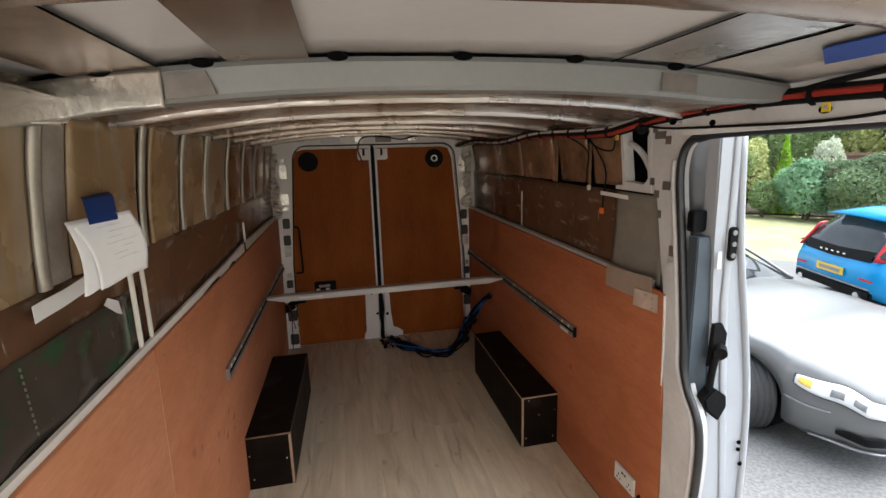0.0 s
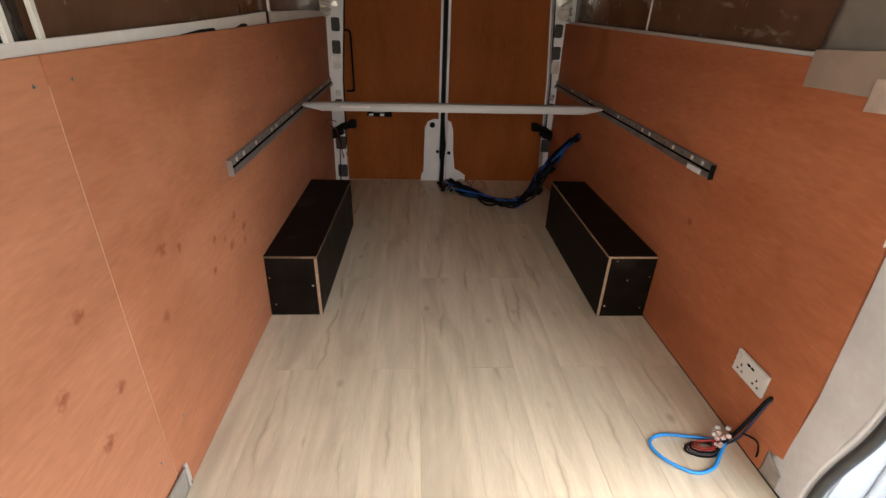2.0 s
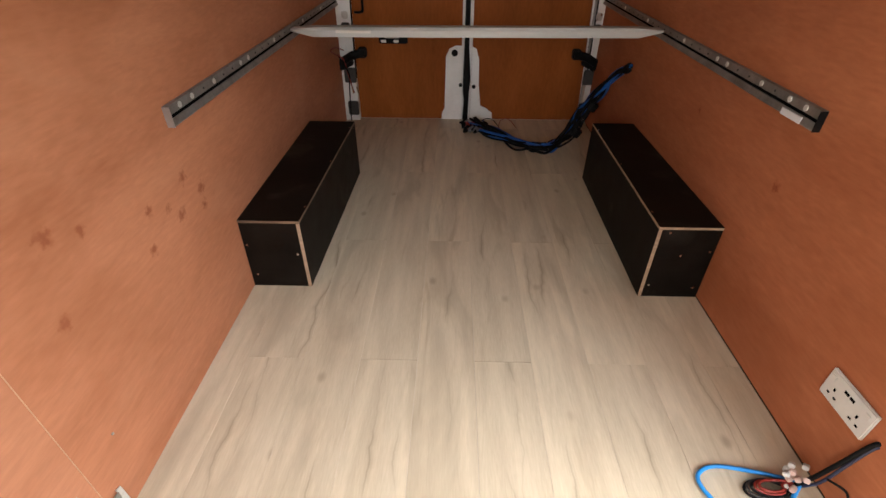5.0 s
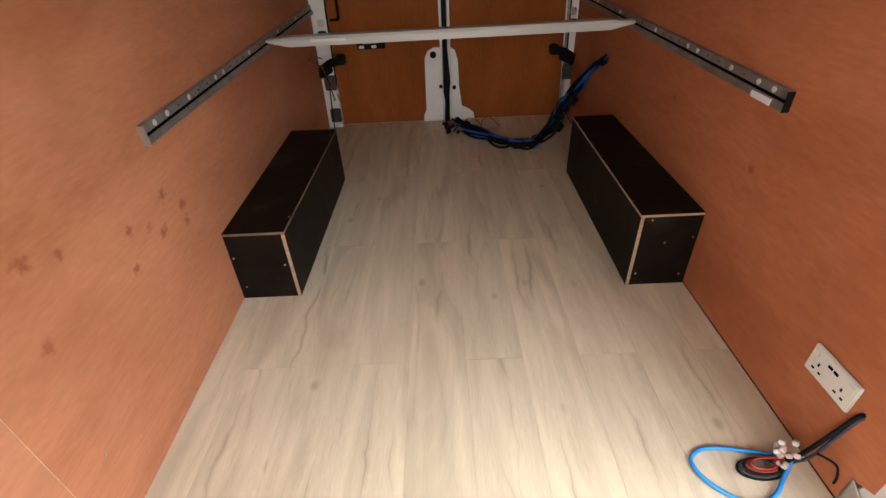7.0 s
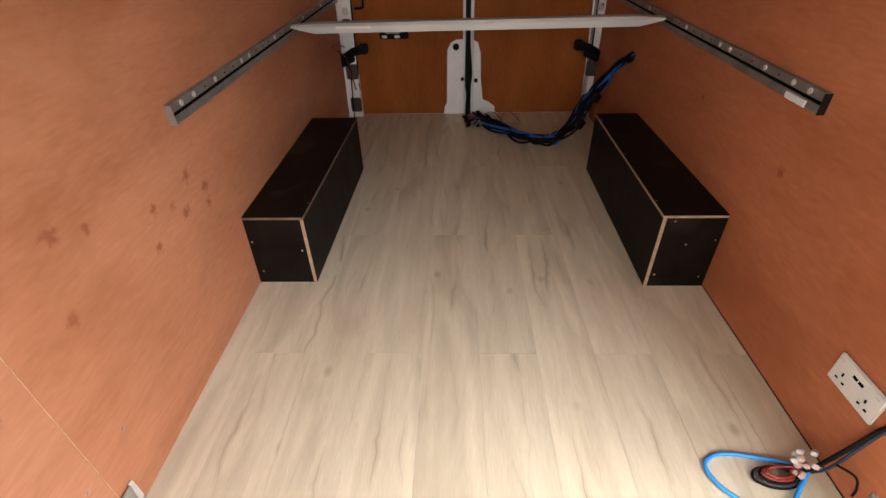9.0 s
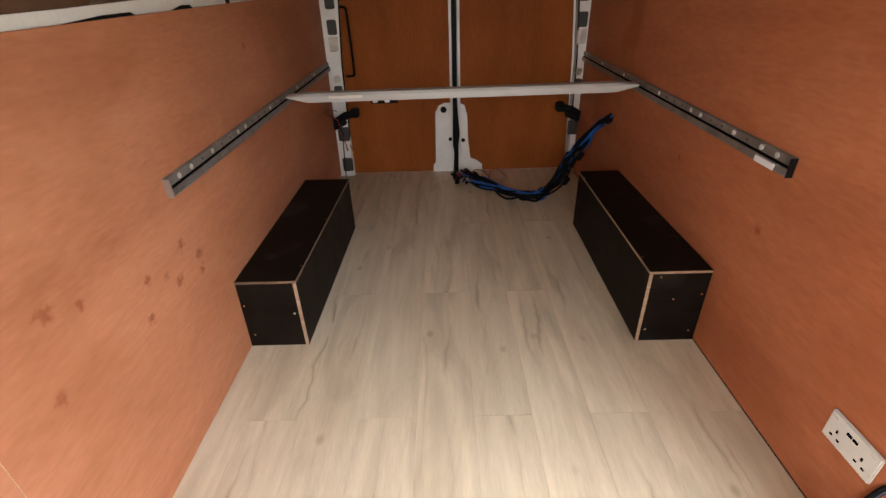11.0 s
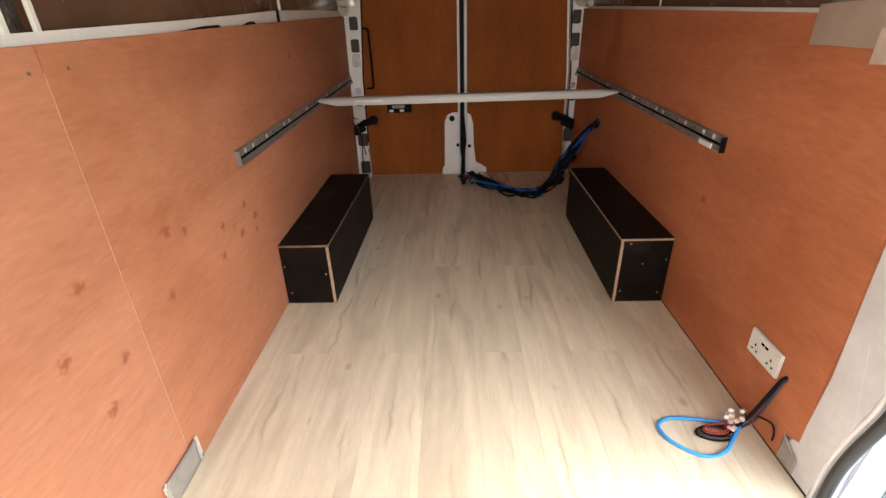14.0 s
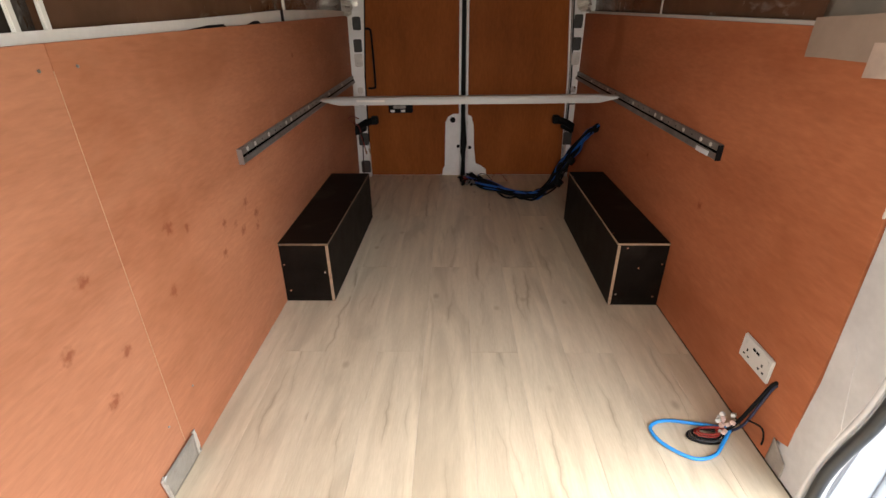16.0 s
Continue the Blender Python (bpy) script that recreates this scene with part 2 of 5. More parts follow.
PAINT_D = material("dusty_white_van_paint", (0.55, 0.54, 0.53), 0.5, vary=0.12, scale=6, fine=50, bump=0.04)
# the same white, brightened to make up for weak light at the rear
REAR_PAINT = material("white_paint_lifted_for_rear", (0.82, 0.81, 0.79), 0.42, vary=0.07, scale=6, fine=50, bump=0.04)
GREY_BOW = material("primer_grey_steel", (0.155, 0.157, 0.15), 0.45, vary=0.12, scale=4, fine=60, bump=0.03)
ROOFSKIN = material("bare_roof_skin", (0.41, 0.395, 0.38), 0.4, vary=0.08, scale=3, fine=50, bump=0.04)
FOIL_DARK = foil("dull_brown_foil", (0.31, 0.235, 0.18), 0.25, 0.22, 4.0, (1, 1, 1), metal=0.75)
FOIL_BAND = foil("film_covered_foil", (0.15, 0.078, 0.046), 0.2, 0.35, 3.5, metal=0.15)
# white scuffs, together with glossy reflections painted as pale streaks
scuffs(FOIL_BAND, (0.5, 0.44, 0.38), 6.0, (1, 1, 3), 0.6, 0.76, 0.55)
scuffs(FOIL_BAND, (0.6, 0.56, 0.5), 9.0, (1, 5, 1.2), 0.68, 0.76, 0.7, 25)
CLEAR_FILM = foil("grey_clear_film", (0.085, 0.069, 0.058), 0.16, 0.25, 4.0, metal=0.3)
# green blotches: the reflection of outdoor plants, painted into the film
scuffs(CLEAR_FILM, (0.008, 0.12, 0.045), 6.0, (1, 1, 1.6), 0.55, 0.66, 0.5)
scuffs(CLEAR_FILM, (0.62, 0.6, 0.56), 26.0, (1, 1, 1), 0.70, 0.78, 0.8)
scuffs(CLEAR_FILM, (0.55, 0.53, 0.5), 8.0, (1, 4, 1), 0.66, 0.76, 0.6, 30)
FOIL_TAN = material("tan_insulation_facing", (0.275, 0.18, 0.096), 0.28, 0.05, vary=0.2, scale=5, fine=30, bump=0.2, tint=(0.24, 0.16, 0.083))
FOIL_PALE = foil("pale_crumpled_foil_tape", (0.37, 0.342, 0.30), 0.38, 0.3, 14.0, metal=0.3)
FOIL_RIB = foil("shiny_foil_tape", (0.60, 0.57, 0.53), 0.3, 0.5, 9.0)
CRUMPLE = foil("crumpled_foil", (0.66, 0.63, 0.58), 0.3, 1.0, 22.0, metal=0.5)
CARD = material("grey_polythene_sheet", (0.235, 0.212, 0.175), 0.22, vary=0.16, scale=5, fine=25, bump=0.15)
CREAM = material("cream_painted_batten", (0.70, 0.66, 0.61), 0.6, vary=0.08, scale=9, fine=70)
WHITE = material("white_plastic", (0.60, 0.58, 0.54), 0.4, vary=0.05, scale=8, fine=60, bump=0.02)
PAPER = material("white_paper", (0.70, 0.70, 0.73), 0.8, vary=0.03, scale=8, fine=60, bump=0.03)
INK = material("grey_ink", (0.25, 0.26, 0.3), 0.8)
BLUE_TAPE = material("blue_masking_tape", (0.008, 0.045, 0.24), 0.7, vary=0.2, scale=12, fine=90)
BLACK = material("black_rubber", (0.006, 0.006, 0.0065), 0.55, vary=0.3, scale=14, fine=90, spec=0.1)
RUBBER_GREY = material("worn_grey_rubber", (0.04, 0.037, 0.035), 0.6, vary=0.3, scale=30, fine=120, bump=0.2)
SEAL = material("dark_seal_rubber", (0.02, 0.022, 0.025), 0.38, vary=0.2, scale=20, fine=90, bump=0.05)
FLAP = material("peach_translucent_flap", (0.31, 0.235, 0.185), 0.35, vary=0.12, scale=8, fine=40)
TORN_CARD = material("stained_card", (0.48, 0.37, 0.3), 0.7, vary=0.15, scale=14, fine=60)
# near-black that stands in for the shade inside holes, slots and gaps
HOLE = material("shaded_hole_black", (0.004, 0.004, 0.004), 0.95, spec=0.0)
RAIL = material("dull_rail_steel", (0.27, 0.25, 0.23), 0.45, 0.6, vary=0.3, scale=14, fine=80, bump=0.05)
GALV = material("galvanised_steel", (0.33, 0.335, 0.34), 0.42, 0.85, vary=0.25, scale=14, fine=80, bump=0.05)
ZINC = material("zinc_screw_head", (0.78, 0.76, 0.72), 0.35, 0.35)
CHROME = material("bright_screw", (0.75, 0.75, 0.75), 0.25, 1.0)
BEAM = material("brushed_grey_aluminium", (0.50, 0.50, 0.485), 0.5, 0.3, vary=0.12, scale=3, fine=60, stretch=(0.4, 6, 6), bump=0.03)
BLUE_CABLE = material("bright_blue_cable", (0.02, 0.27, 0.70), 0.4, vary=0.1, scale=20)
NAVY_CABLE = material("blue_cable", (0.02, 0.07, 0.26), 0.4, vary=0.2, scale=20)
RED_CABLE = material("red_cable", (0.26, 0.022, 0.012), 0.45, vary=0.2, scale=16)
YELLOW = material("yellow_tag", (0.65, 0.47, 0.02), 0.5)
ORANGE = material("orange_connector", (0.8, 0.16, 0.01), 0.5)
BOW_FOIL = foil("dull_wrapping_foil", (0.31, 0.29, 0.26), 0.28, 0.4, 10.0, metal=0.6)
FILM_FOIL = foil("crinkled_brown_foil", (0.42, 0.34, 0.28), 0.25, 0.9, 16.0, metal=0.6)
TAPE_GREY = foil("grey_foil_tape_patch", (0.17, 0.15, 0.135), 0.4, 0.3, 12, metal=0.3)
ASPHALT = material("driveway_asphalt", (0.16, 0.157, 0.15), 0.9, vary=0.35, scale=45, fine=160, bump=0.3)
GRASS = material("pale_dry_lawn", (0.31, 0.29, 0.15), 0.95, vary=0.3, scale=1.2, fine=40, bump=0.4, tint=(0.22, 0.225, 0.1))
SOIL = material("dark_soil", (0.06, 0.045, 0.03), 0.95, scale=3, fine=40, bump=0.4)
SILVER = material("silver_car_paint", (0.19, 0.188, 0.184), 0.3, 0.5, vary=0.05, scale=3, fine=200, bump=0.0, rough_vary=0.04)
CARBLUE = material("bright_blue_car_paint", (0.0, 0.28, 0.62), 0.25, 0.1, vary=0.05, scale=3, fine=200, bump=0.0, rough_vary=0.04)
GLASS_D = material("dark_car_glass", (0.03, 0.035, 0.035), 0.05, 0.0, vary=0.2, bump=0.0, spec=0.5, rough_vary=0.02)
GLASS_L = material("headlamp_lens", (0.75, 0.75, 0.75), 0.12, 0.0, vary=0.1, bump=0.0)
AMBER = material("amber_lens", (0.85, 0.55, 0.10), 0.25, vary=0.1, bump=0.0)
RED_LENS = material("red_lens", (0.5, 0.02, 0.03), 0.2, vary=0.1, bump=0.0)
PLATE = material("yellow_number_plate", (0.8, 0.55, 0.03), 0.4, vary=0.05, bump=0.0)
TYRE = material("tyre_rubber", (0.035, 0.034, 0.033), 0.8, vary=0.2, scale=9, fine=60)
ALLOY = material("alloy_wheel", (0.4, 0.4, 0.4), 0.35, 0.8)
BARK = material("bark", (0.09, 0.065, 0.045), 0.9, scale=6, fine=40, bump=0.4, stretch=(1, 1, 0.3))
INNER_GREY = material("blue_grey_door_lining", (0.055, 0.07, 0.085), 0.5, vary=0.1, scale=5, fine=50)


def leafmat(name, base, tip):
    """Leaves: light comes through them as well."""
    m = material(name, base, 0.55, vary=0.3, scale=1.5, fine=9, bump=0.0, tint=tip, spec=0.3)
    nt, n = m.node_tree, m.node_tree.nodes
    b, out = n["Principled BSDF"], n["Material Output"]
    tr, mx = n.new("ShaderNodeBsdfTranslucent"), n.new("ShaderNodeMixShader")
    nt.links.new(b.inputs["Base Color"].links[0].from_socket, tr.inputs["Color"])
    mx.inputs[0].default_value = 0.4
    nt.links.new(b.outputs[0], mx.inputs[1])
    nt.links.new(tr.outputs[0], mx.inputs[2])
    nt.links.new(mx.outputs[0], out.inputs["Surface"])
    return m


# ---- mesh helpers ----
def part(name, bm, mat, parent=None, label="", smooth=False, shift=None):
    """Links a bmesh as one mesh object, under a thing or a part."""
    bmesh.ops.recalc_face_normals(bm, faces=bm.faces)
    if smooth:
        for f in bm.faces:
            f.smooth = True
    me = bpy.data.meshes.new(name)
    bm.to_mesh(me)
    bm.free()
    me.materials.append(mat)
    ob = new(name, me)
    if parent:
        ob.parent = parent
    if shift:
        ob.matrix_basis = shift
    if label:
        ob["label"] = label
    return ob


def thing(name, label, category, at=(0, 0, 0), group="", kind=""):
    ob = new(name)
    ob.empty_display_size = 0.05
    ob.location = at
    return tagged(ob, label, category, group, kind)


def box(x0, x1, y0, y1, z0, z1, bevel=0.0, bm=None):
    bm = bm or bmesh.new()
    vs = bmesh.ops.create_cube(bm, size=1.0, matrix=Matrix.Translation(((x0 + x1) / 2, (y0 + y1) / 2, (z0 + z1) / 2)) @ Matrix.Diagonal((abs(x1 - x0), abs(y1 - y0), abs(z1 - z0), 1)))["verts"]
    if bevel:
        es = {e for v in vs for e in v.link_edges}
        bmesh.ops.bevel(bm, geom=list(es), offset=bevel, segments=2, affect="EDGES")
    return bm


def place(axis, a, b, c):
    """A point from its place c along an axis and the other two coordinates in order."""
    return {"x": (c, a, b), "y": (a, c, b), "z": (a, b, c)}[axis]


def prism(pts, axis, lo, hi, bevel=0.0, bm=None):
    """A polygon in the plane across an axis, given thickness along it."""
    bm = bm or bmesh.new()
    f0 = bm.faces.new([bm.verts.new(place(axis, a, b, lo)) for a, b in pts])
    f1 = bm.faces.new([bm.verts.new(place(axis, a, b, hi)) for a, b in pts][::-1])
    n = len(pts)
    v0, v1 = list(f0.verts), list(f1.verts)[::-1]
    for i in range(n):
        bm.faces.new((v0[i], v1[i], v1[(i + 1) % n], v0[(i + 1) % n]))
    if bevel:
        bmesh.ops.bevel(bm, geom=list(f0.edges) + list(f1.edges), offset=bevel, segments=2, affect="EDGES")
    return bm


def ring(outer, inner, axis, lo, hi, closed=True):
    """A frame between two outlines of equally many points, given thickness along an axis."""
    bm = bmesh.new()
    rows = [[bm.verts.new(place(axis, a, b, c)) for a, b in pts] for pts, c in ((outer, lo), (outer, hi), (inner, hi), (inner, lo))]
    n = len(outer)
    for i in range(n if closed else n - 1):
        j = (i + 1) % n
        for r in range(4):
            bm.faces.new((rows[r][i], rows[r][j], rows[(r + 1) % 4][j], rows[(r + 1) % 4][i]))
    if not closed:
        bm.faces.new([r[0] for r in rows])
        bm.faces.new([r[-1] for r in rows][::-1])
    return bm


def rounded(x0, x1, z0, z1, r, steps=5, corners=(1, 1, 1, 1)):
    """A rectangle with rounded corners, from bottom left anticlockwise."""
    pts = []
    for k, (cx, cz, a0) in enumerate(((x0 + r, z0 + r, 180), (x1 - r, z0 + r, 270), (x1 - r, z1 - r, 0), (x0 + r, z1 - r, 90))):
        for s in range(steps + 1):
            a = radians(a0 + 90 * s / steps)
            if corners[k]:
                pts.append((cx + r * math.cos(a), cz + r * math.sin(a)))
            else:
                pts.append(((x0, x1, x1, x0)[k] + 1e-4 * s * (1, 0, -1, 0)[k], (z0, z0, z1, z1)[k] + 1e-4 * s * (0, 1, 0, -1)[k]))
    return pts


def spline(pts, n):
    """A smooth line through points (Catmull-Rom)."""
    p = [Vector(q) for q in pts]
    p = [p[0] * 2 - p[1]] + p + [p[-1] * 2 - p[-2]]
    out = []
    for i in range(1, len(p) - 2):
        for s in range(n):
            t = s / n
            a, b, c, d = p[i - 1], p[i], p[i + 1], p[i + 2]
            out.append(0.5 * ((2 * b) + (c - a) * t + (2 * a - 5 * b + 4 * c - d) * t * t + (3 * b - a - 3 * c + d) * t ** 3))
    return out + [p[-2]]


def tube(pts, r, sides=8, bm=None, flat=1.0):
    """A round bar along a line of points."""
    bm = bm or bmesh.new()
    pts = [Vector(p) for p in pts]
    rings, side = [], None
    for i, p in enumerate(pts):
        d = (pts[min(i + 1, len(pts) - 1)] - pts[max(i - 1, 0)]).normalized()
        if side is None:
            side = d.orthogonal().normalized()
        side = (side - d * side.dot(d)).normalized()
        up = d.cross(side)
        rings.append([bm.verts.new(p + r * (math.cos(2 * math.pi * k / sides) * side + flat * math.sin(2 * math.pi * k / sides) * up)) for k in range(sides)])
    for a, b in zip(rings, rings[1:]):
        for k in range(sides):
            bm.faces.new((a[k], a[(k + 1) % sides], b[(k + 1) % sides], b[k]))
    bm.faces.new(rings[0][::-1])
    bm.faces.new(rings[-1])
    return bm


def disc(c, axis, r, thick, sides=24, bm=None):
    """A short round plate across an axis."""
    i = "xyz".index(axis)
    a, b = [c[k] for k in range(3) if k != i]
    pts = [(a + r * math.cos(2 * math.pi * k / sides), b + r * math.sin(2 * math.pi * k / sides)) for k in range(sides)]
    return prism(pts, axis, c[i] - thick / 2, c[i] + thick / 2, bm=bm)


def sheet(fn, nu, nv, thick=0.0, jitter=0.0):
    """A surface fn(u, v), u and v from 0 to 1, with thickness."""
    bm = bmesh.new()
    g = [[bm.verts.new(Vector(fn(i / nu, j / nv)) + (noise.noise_vector(Vector(fn(i / nu, j / nv)) * 9) * jitter if jitter else Vector())) for j in range(nv + 1)] for i in range(nu + 1)]
    for i in range(nu):
        for j in range(nv):
            bm.faces.new((g[i][j], g[i + 1][j], g[i + 1][j + 1], g[i][j + 1]))
    if thick:  # the second skin lies on the side that faces away from the middle of the van
        bm.normal_update()
        away = sum(f.normal.dot(f.calc_center_median() - Vector((0, -1, 1))) for f in bm.faces)
        bmesh.ops.solidify(bm, geom=bm.faces[:], thickness=-thick if away > 0 else thick)
    return bm

# ---- the van: floor, walls, ceiling ----
YR, YF = 1.95, -2.85            # rear doors, front closing wall
W = 0.875                      # inner half width between the linings
LEDGE = lambda y: 1.178 + 0.015 * (y + 1)      # top of the linings


def roof_z(x, y, drop=0.0):
    """Underside of the roof: slightly arched across, rising a little to the rear."""
    return 1.885 + 0.010 * (y + 1) - 0.045 * (abs(x) / 0.75) ** 2.4 - drop


floor = thing("floor", "pale limed oak laminate floor of a van", "floor", kind="structure")
part("subfloor", box(-0.93, 0.93, YF, YR + 0.06, -0.05, -0.0095), SOIL, floor, "dark subfloor")
chassis = tagged(part("chassis", box(-0.8, 0.8, YF, YR - 0.1, -0.62, -0.051), BLACK), "dark van underbody on the driveway", "underbody", kind="structure")

BOARD_BROWN = material("brown_insulation_facing", (0.27, 0.155, 0.086), 0.24, 0.12, vary=0.25, scale=5, fine=30, bump=0.2, tint=(0.125, 0.074, 0.042))

scuffs(BOARD_BROWN, (0.38, 0.34, 0.29), 7.0, (1, 4, 1), 0.66, 0.76, 0.6, 20)
# the next two put the facing's whitish reflections into its colour
scuffs(FOIL_TAN, (0.37, 0.335, 0.275), 6.0, (1, 5, 1), 0.6, 0.75, 0.45, 10)
scuffs(FOIL_TAN, (0.34, 0.31, 0.26), 2.2, (1, 5, 0.7), 0.48, 0.68, 0.6)
scuffs(FOIL_TAN, (0.16, 0.1, 0.053), 3.0, (1, 1, 0.6), 0.55, 0.75, 0.55)

# left wall: steel skin, lower film-covered band, upper insulation boards between ribs
wall_left = thing("wall_left", "van side wall lined with foil insulation boards", "wall", kind="structure")
part("steel_skin", box(-1.03, -0.985, -2.0, YR + 0.02, -0.35, 1.95), PAINT, wall_left)
part("cab_side", ring([(YF, -0.35), (-2.0, -0.35), (-2.0, 1.95), (YF, 1.95)], [(YF + 0.05, 0.6), (-2.05, 0.6), (-2.05, 1.72), (YF + 0.05, 1.72)], "x", -1.03, -0.9), PAINT, wall_left, "plain cab side with a window opening")


def upper_left(y, z):
    """Where the facing of the upper wall lies: it leans inwards to the roof."""
    t = max(0.0, (z - 1.48) / 0.4)
    return -0.888 + 0.012 * t + 0.045 * t * t


def board(side, y0, y1, z0, z1, bulge, name, mat, parent, thick=0.012, jitter=0.003, label=""):
    def fn(u, v):
        y, z = y0 + (y1 - y0) * u, z0 + (z1 - z0) * v
        x = (-upper_left(y, z) if side < 0 else -upper_left(y, z) + 0.055) - bulge * math.sin(math.pi * u) ** 0.5 * math.sin(math.pi * min(1, v + 0.15)) ** 0.5
        return (side * x, y, z)
    return part(name, sheet(fn, 14, 8, thick, jitter), mat, parent, label, smooth=True)


part("film_band", sheet(lambda u, v: (-0.896 + 0.004 * v + 0.004 * math.sin(u * 23) * v, -1.98 + 3.92 * u, LEDGE(-1.98 + 3.92 * u) - 0.03 + (0.33 - 0.03 * u) * v), 60, 6, 0.01, 0.004), FOIL_BAND, wall_left, "dark glossy film over insulation", smooth=True)
part("clear_film", sheet(lambda u, v: (-0.889 + 0.003 * math.sin(u * 31), -1.98 + 1.115 * u, 1.165 + 0.2 * v), 40, 6, 0.003, 0.004), CLEAR_FILM, wall_left, "grey clear film with white scuffs", smooth=True)
for k in range(11):
    part("stitch", box(-0.886, -0.883, -1.3835 - 0.001 * k, -1.382 - 0.001 * k, 1.21 + 0.0135 * k, 1.2165 + 0.0135 * k), TAPE_GREY, wall_left)
# boards from front to rear, with dark gaps and pale ribs between them
cuts = [(-2.011, -1.774), (-1.765, -1.282), (-1.284, -1.172), (-1.158, -0.805), (-0.723, -0.445), (-0.432, -0.122), (-0.113, 0.255), (0.273, 0.651), (0.669, 1.042), (1.061, 1.484), (1.502, 1.9)]
for k, (a, b) in enumerate(cuts):
    pale = k == 2
    board(-1, a, b, 1.47, 1.835, 0.016 if not pale else 0.012, "insulation_board", FOIL_PALE if pale else FOIL_TAN if b < 0.6 else BOARD_BROWN, wall_left)
for y in (-1.287, -0.796, -0.732, -0.436, -0.131, -0.104, 0.264, 0.66, 1.052):
    part("rib", sheet(lambda u, v: (upper_left(y, 1.47 + 0.37 * v) + 0.018 - 0.008 * abs(u - 0.5), y - 0.017 + 0.034 * u, 1.47 + 0.37 * v), 3, 12, 0.01, 0.002), FOIL_PALE if abs(y + 0.76) > 0.06 or y < -0.75 else FOIL_TAN, wall_left, "pale taped rib", smooth=True)
# added black box: the shade behind the boards, put in as colour
part("cavity_shade", box(-0.984, -0.905, -1.98, YR, 1.44, 1.86), HOLE, wall_left)
part("cornice", sheet(lambda u, v: (-0.87 + 0.11 * v, -1.98 + 3.88 * u, 1.803 + 0.01 * (3.88 * u - 0.98) + 0.03 * v ** 0.7 + 0.0015 * math.sin(u * 61)), 240, 8, 0.006, 0.002), FOIL_RIB, wall_left, "crumpled foil tape along the roof edge", smooth=True)
for y0, y1, z0, z1 in ((-0.936, -0.920, 1.17, 1.43), (-0.861, -0.846, 1.17, 1.435), (0.575, 0.592, 1.21, 1.36)):
    part("batten", box(-0.882, -0.873, y0, y1, z0, z1, 0.002), CREAM, wall_left, "thin cream vertical batten")
rise = [(-1.98, 0.014), (-1.0, 0.02), (-0.3, 0.028), (0.1, 0.036), (0.505, 0.046)]
part("ledge_board", prism([(y, LEDGE(y) - 0.03) for y, h in (rise[0], rise[-1])] + [(y, LEDGE(y) + h) for y, h in rise[::-1]], "x", -0.881, -0.8695), CREAM, wall_left, "cream batten above the lining")
part("ledge_board", prism([(0.535, LEDGE(0.535) - 0.03), (YR - 0.01, LEDGE(YR) - 0.03), (YR - 0.01, LEDGE(YR) + 0.026), (1.4, LEDGE(1.4) + 0.042), (0.535, LEDGE(0.535) + 0.046)], "x", -0.881, -0.8695), CREAM, wall_left, "cream batten above the lining")
part("ledge_top", box(-0.95, -0.9, -1.98, YR, 1.15, 1.17), CREAM, wall_left)
part("ledge_gap", box(-0.881, -0.868, 0.502, 0.538, 1.185, LEDGE(0.52) + 0.048), BLACK, wall_left)
for a, b, h in ((-0.35, -0.08, 0.010), (0.1, 0.24, 0.012)):
    part("ledge_gap", prism([(a, LEDGE(a)), (b, LEDGE(b)), (b - 0.02, LEDGE(b) + h * 0.8), ((a + b) / 2, LEDGE(a) + h)], "x", -0.8698, -0.868), BLACK, wall_left)

lining_left = thing("plywood_lining", "reddish plywood lining sheets on the van's side wall", "panel")
for a, b in ((-1.98, -0.9012), (-0.9006, YR - 0.005)):
    part("plywood_sheet", prism([(a, 0.001), (b, 0.001), (b, LEDGE(b)), (a, LEDGE(a))], "x", -W - 0.012, -W, 0.0012), PLY_F if a < -1 else PLY_L, lining_left)
part("joint_line", box(-W - 0.004, -W + 0.0006, -0.9019, -0.9002, 0.1, 1.13), JOINT, lining_left, "pale joint between sheets")
for y, z in ((-0.936, 1.133), (-0.836, 1.133), (-0.94, 0.2), (-0.8, 0.22), (1.8, 0.9)):
    part("screw", disc((-W + 0.0005, y, z), "x", 0.0035, 0.003, 10), GALV, lining_left)
lining_left.matrix_basis = Matrix.Translation((-W, 0, 0)) @ pose(0, 0, 0, 0, 0.86, 0) @ Matrix.Translation((W, 0, 0))
vent = thing("foil_patch", "silver foil flap at the foot of the plywood lining", "patch", at=(-W, -0.95, 0.0))
part("flap", sheet(lambda u, v: (0.002 + 0.006 * v * v, 0.078 - 0.155 * u, 0.002 + 0.095 * v), 10, 6, 0.003, 0.002), FOIL_PALE, vent, smooth=True)
part("folded_edge", sheet(lambda u, v: (0.007 + 0.003 * u, 0.078 + 0.012 * u, 0.003 + 0.1 * v), 2, 10, 0.003, 0.004), CRUMPLE, vent, "bright crinkled edge")
part("folded_edge", sheet(lambda u, v: (0.006 + 0.004 * u, -0.07 - 0.016 * u, 0.003 + 0.096 * v), 3, 10, 0.003, 0.005), CRUMPLE, vent, "bright crinkled edge")

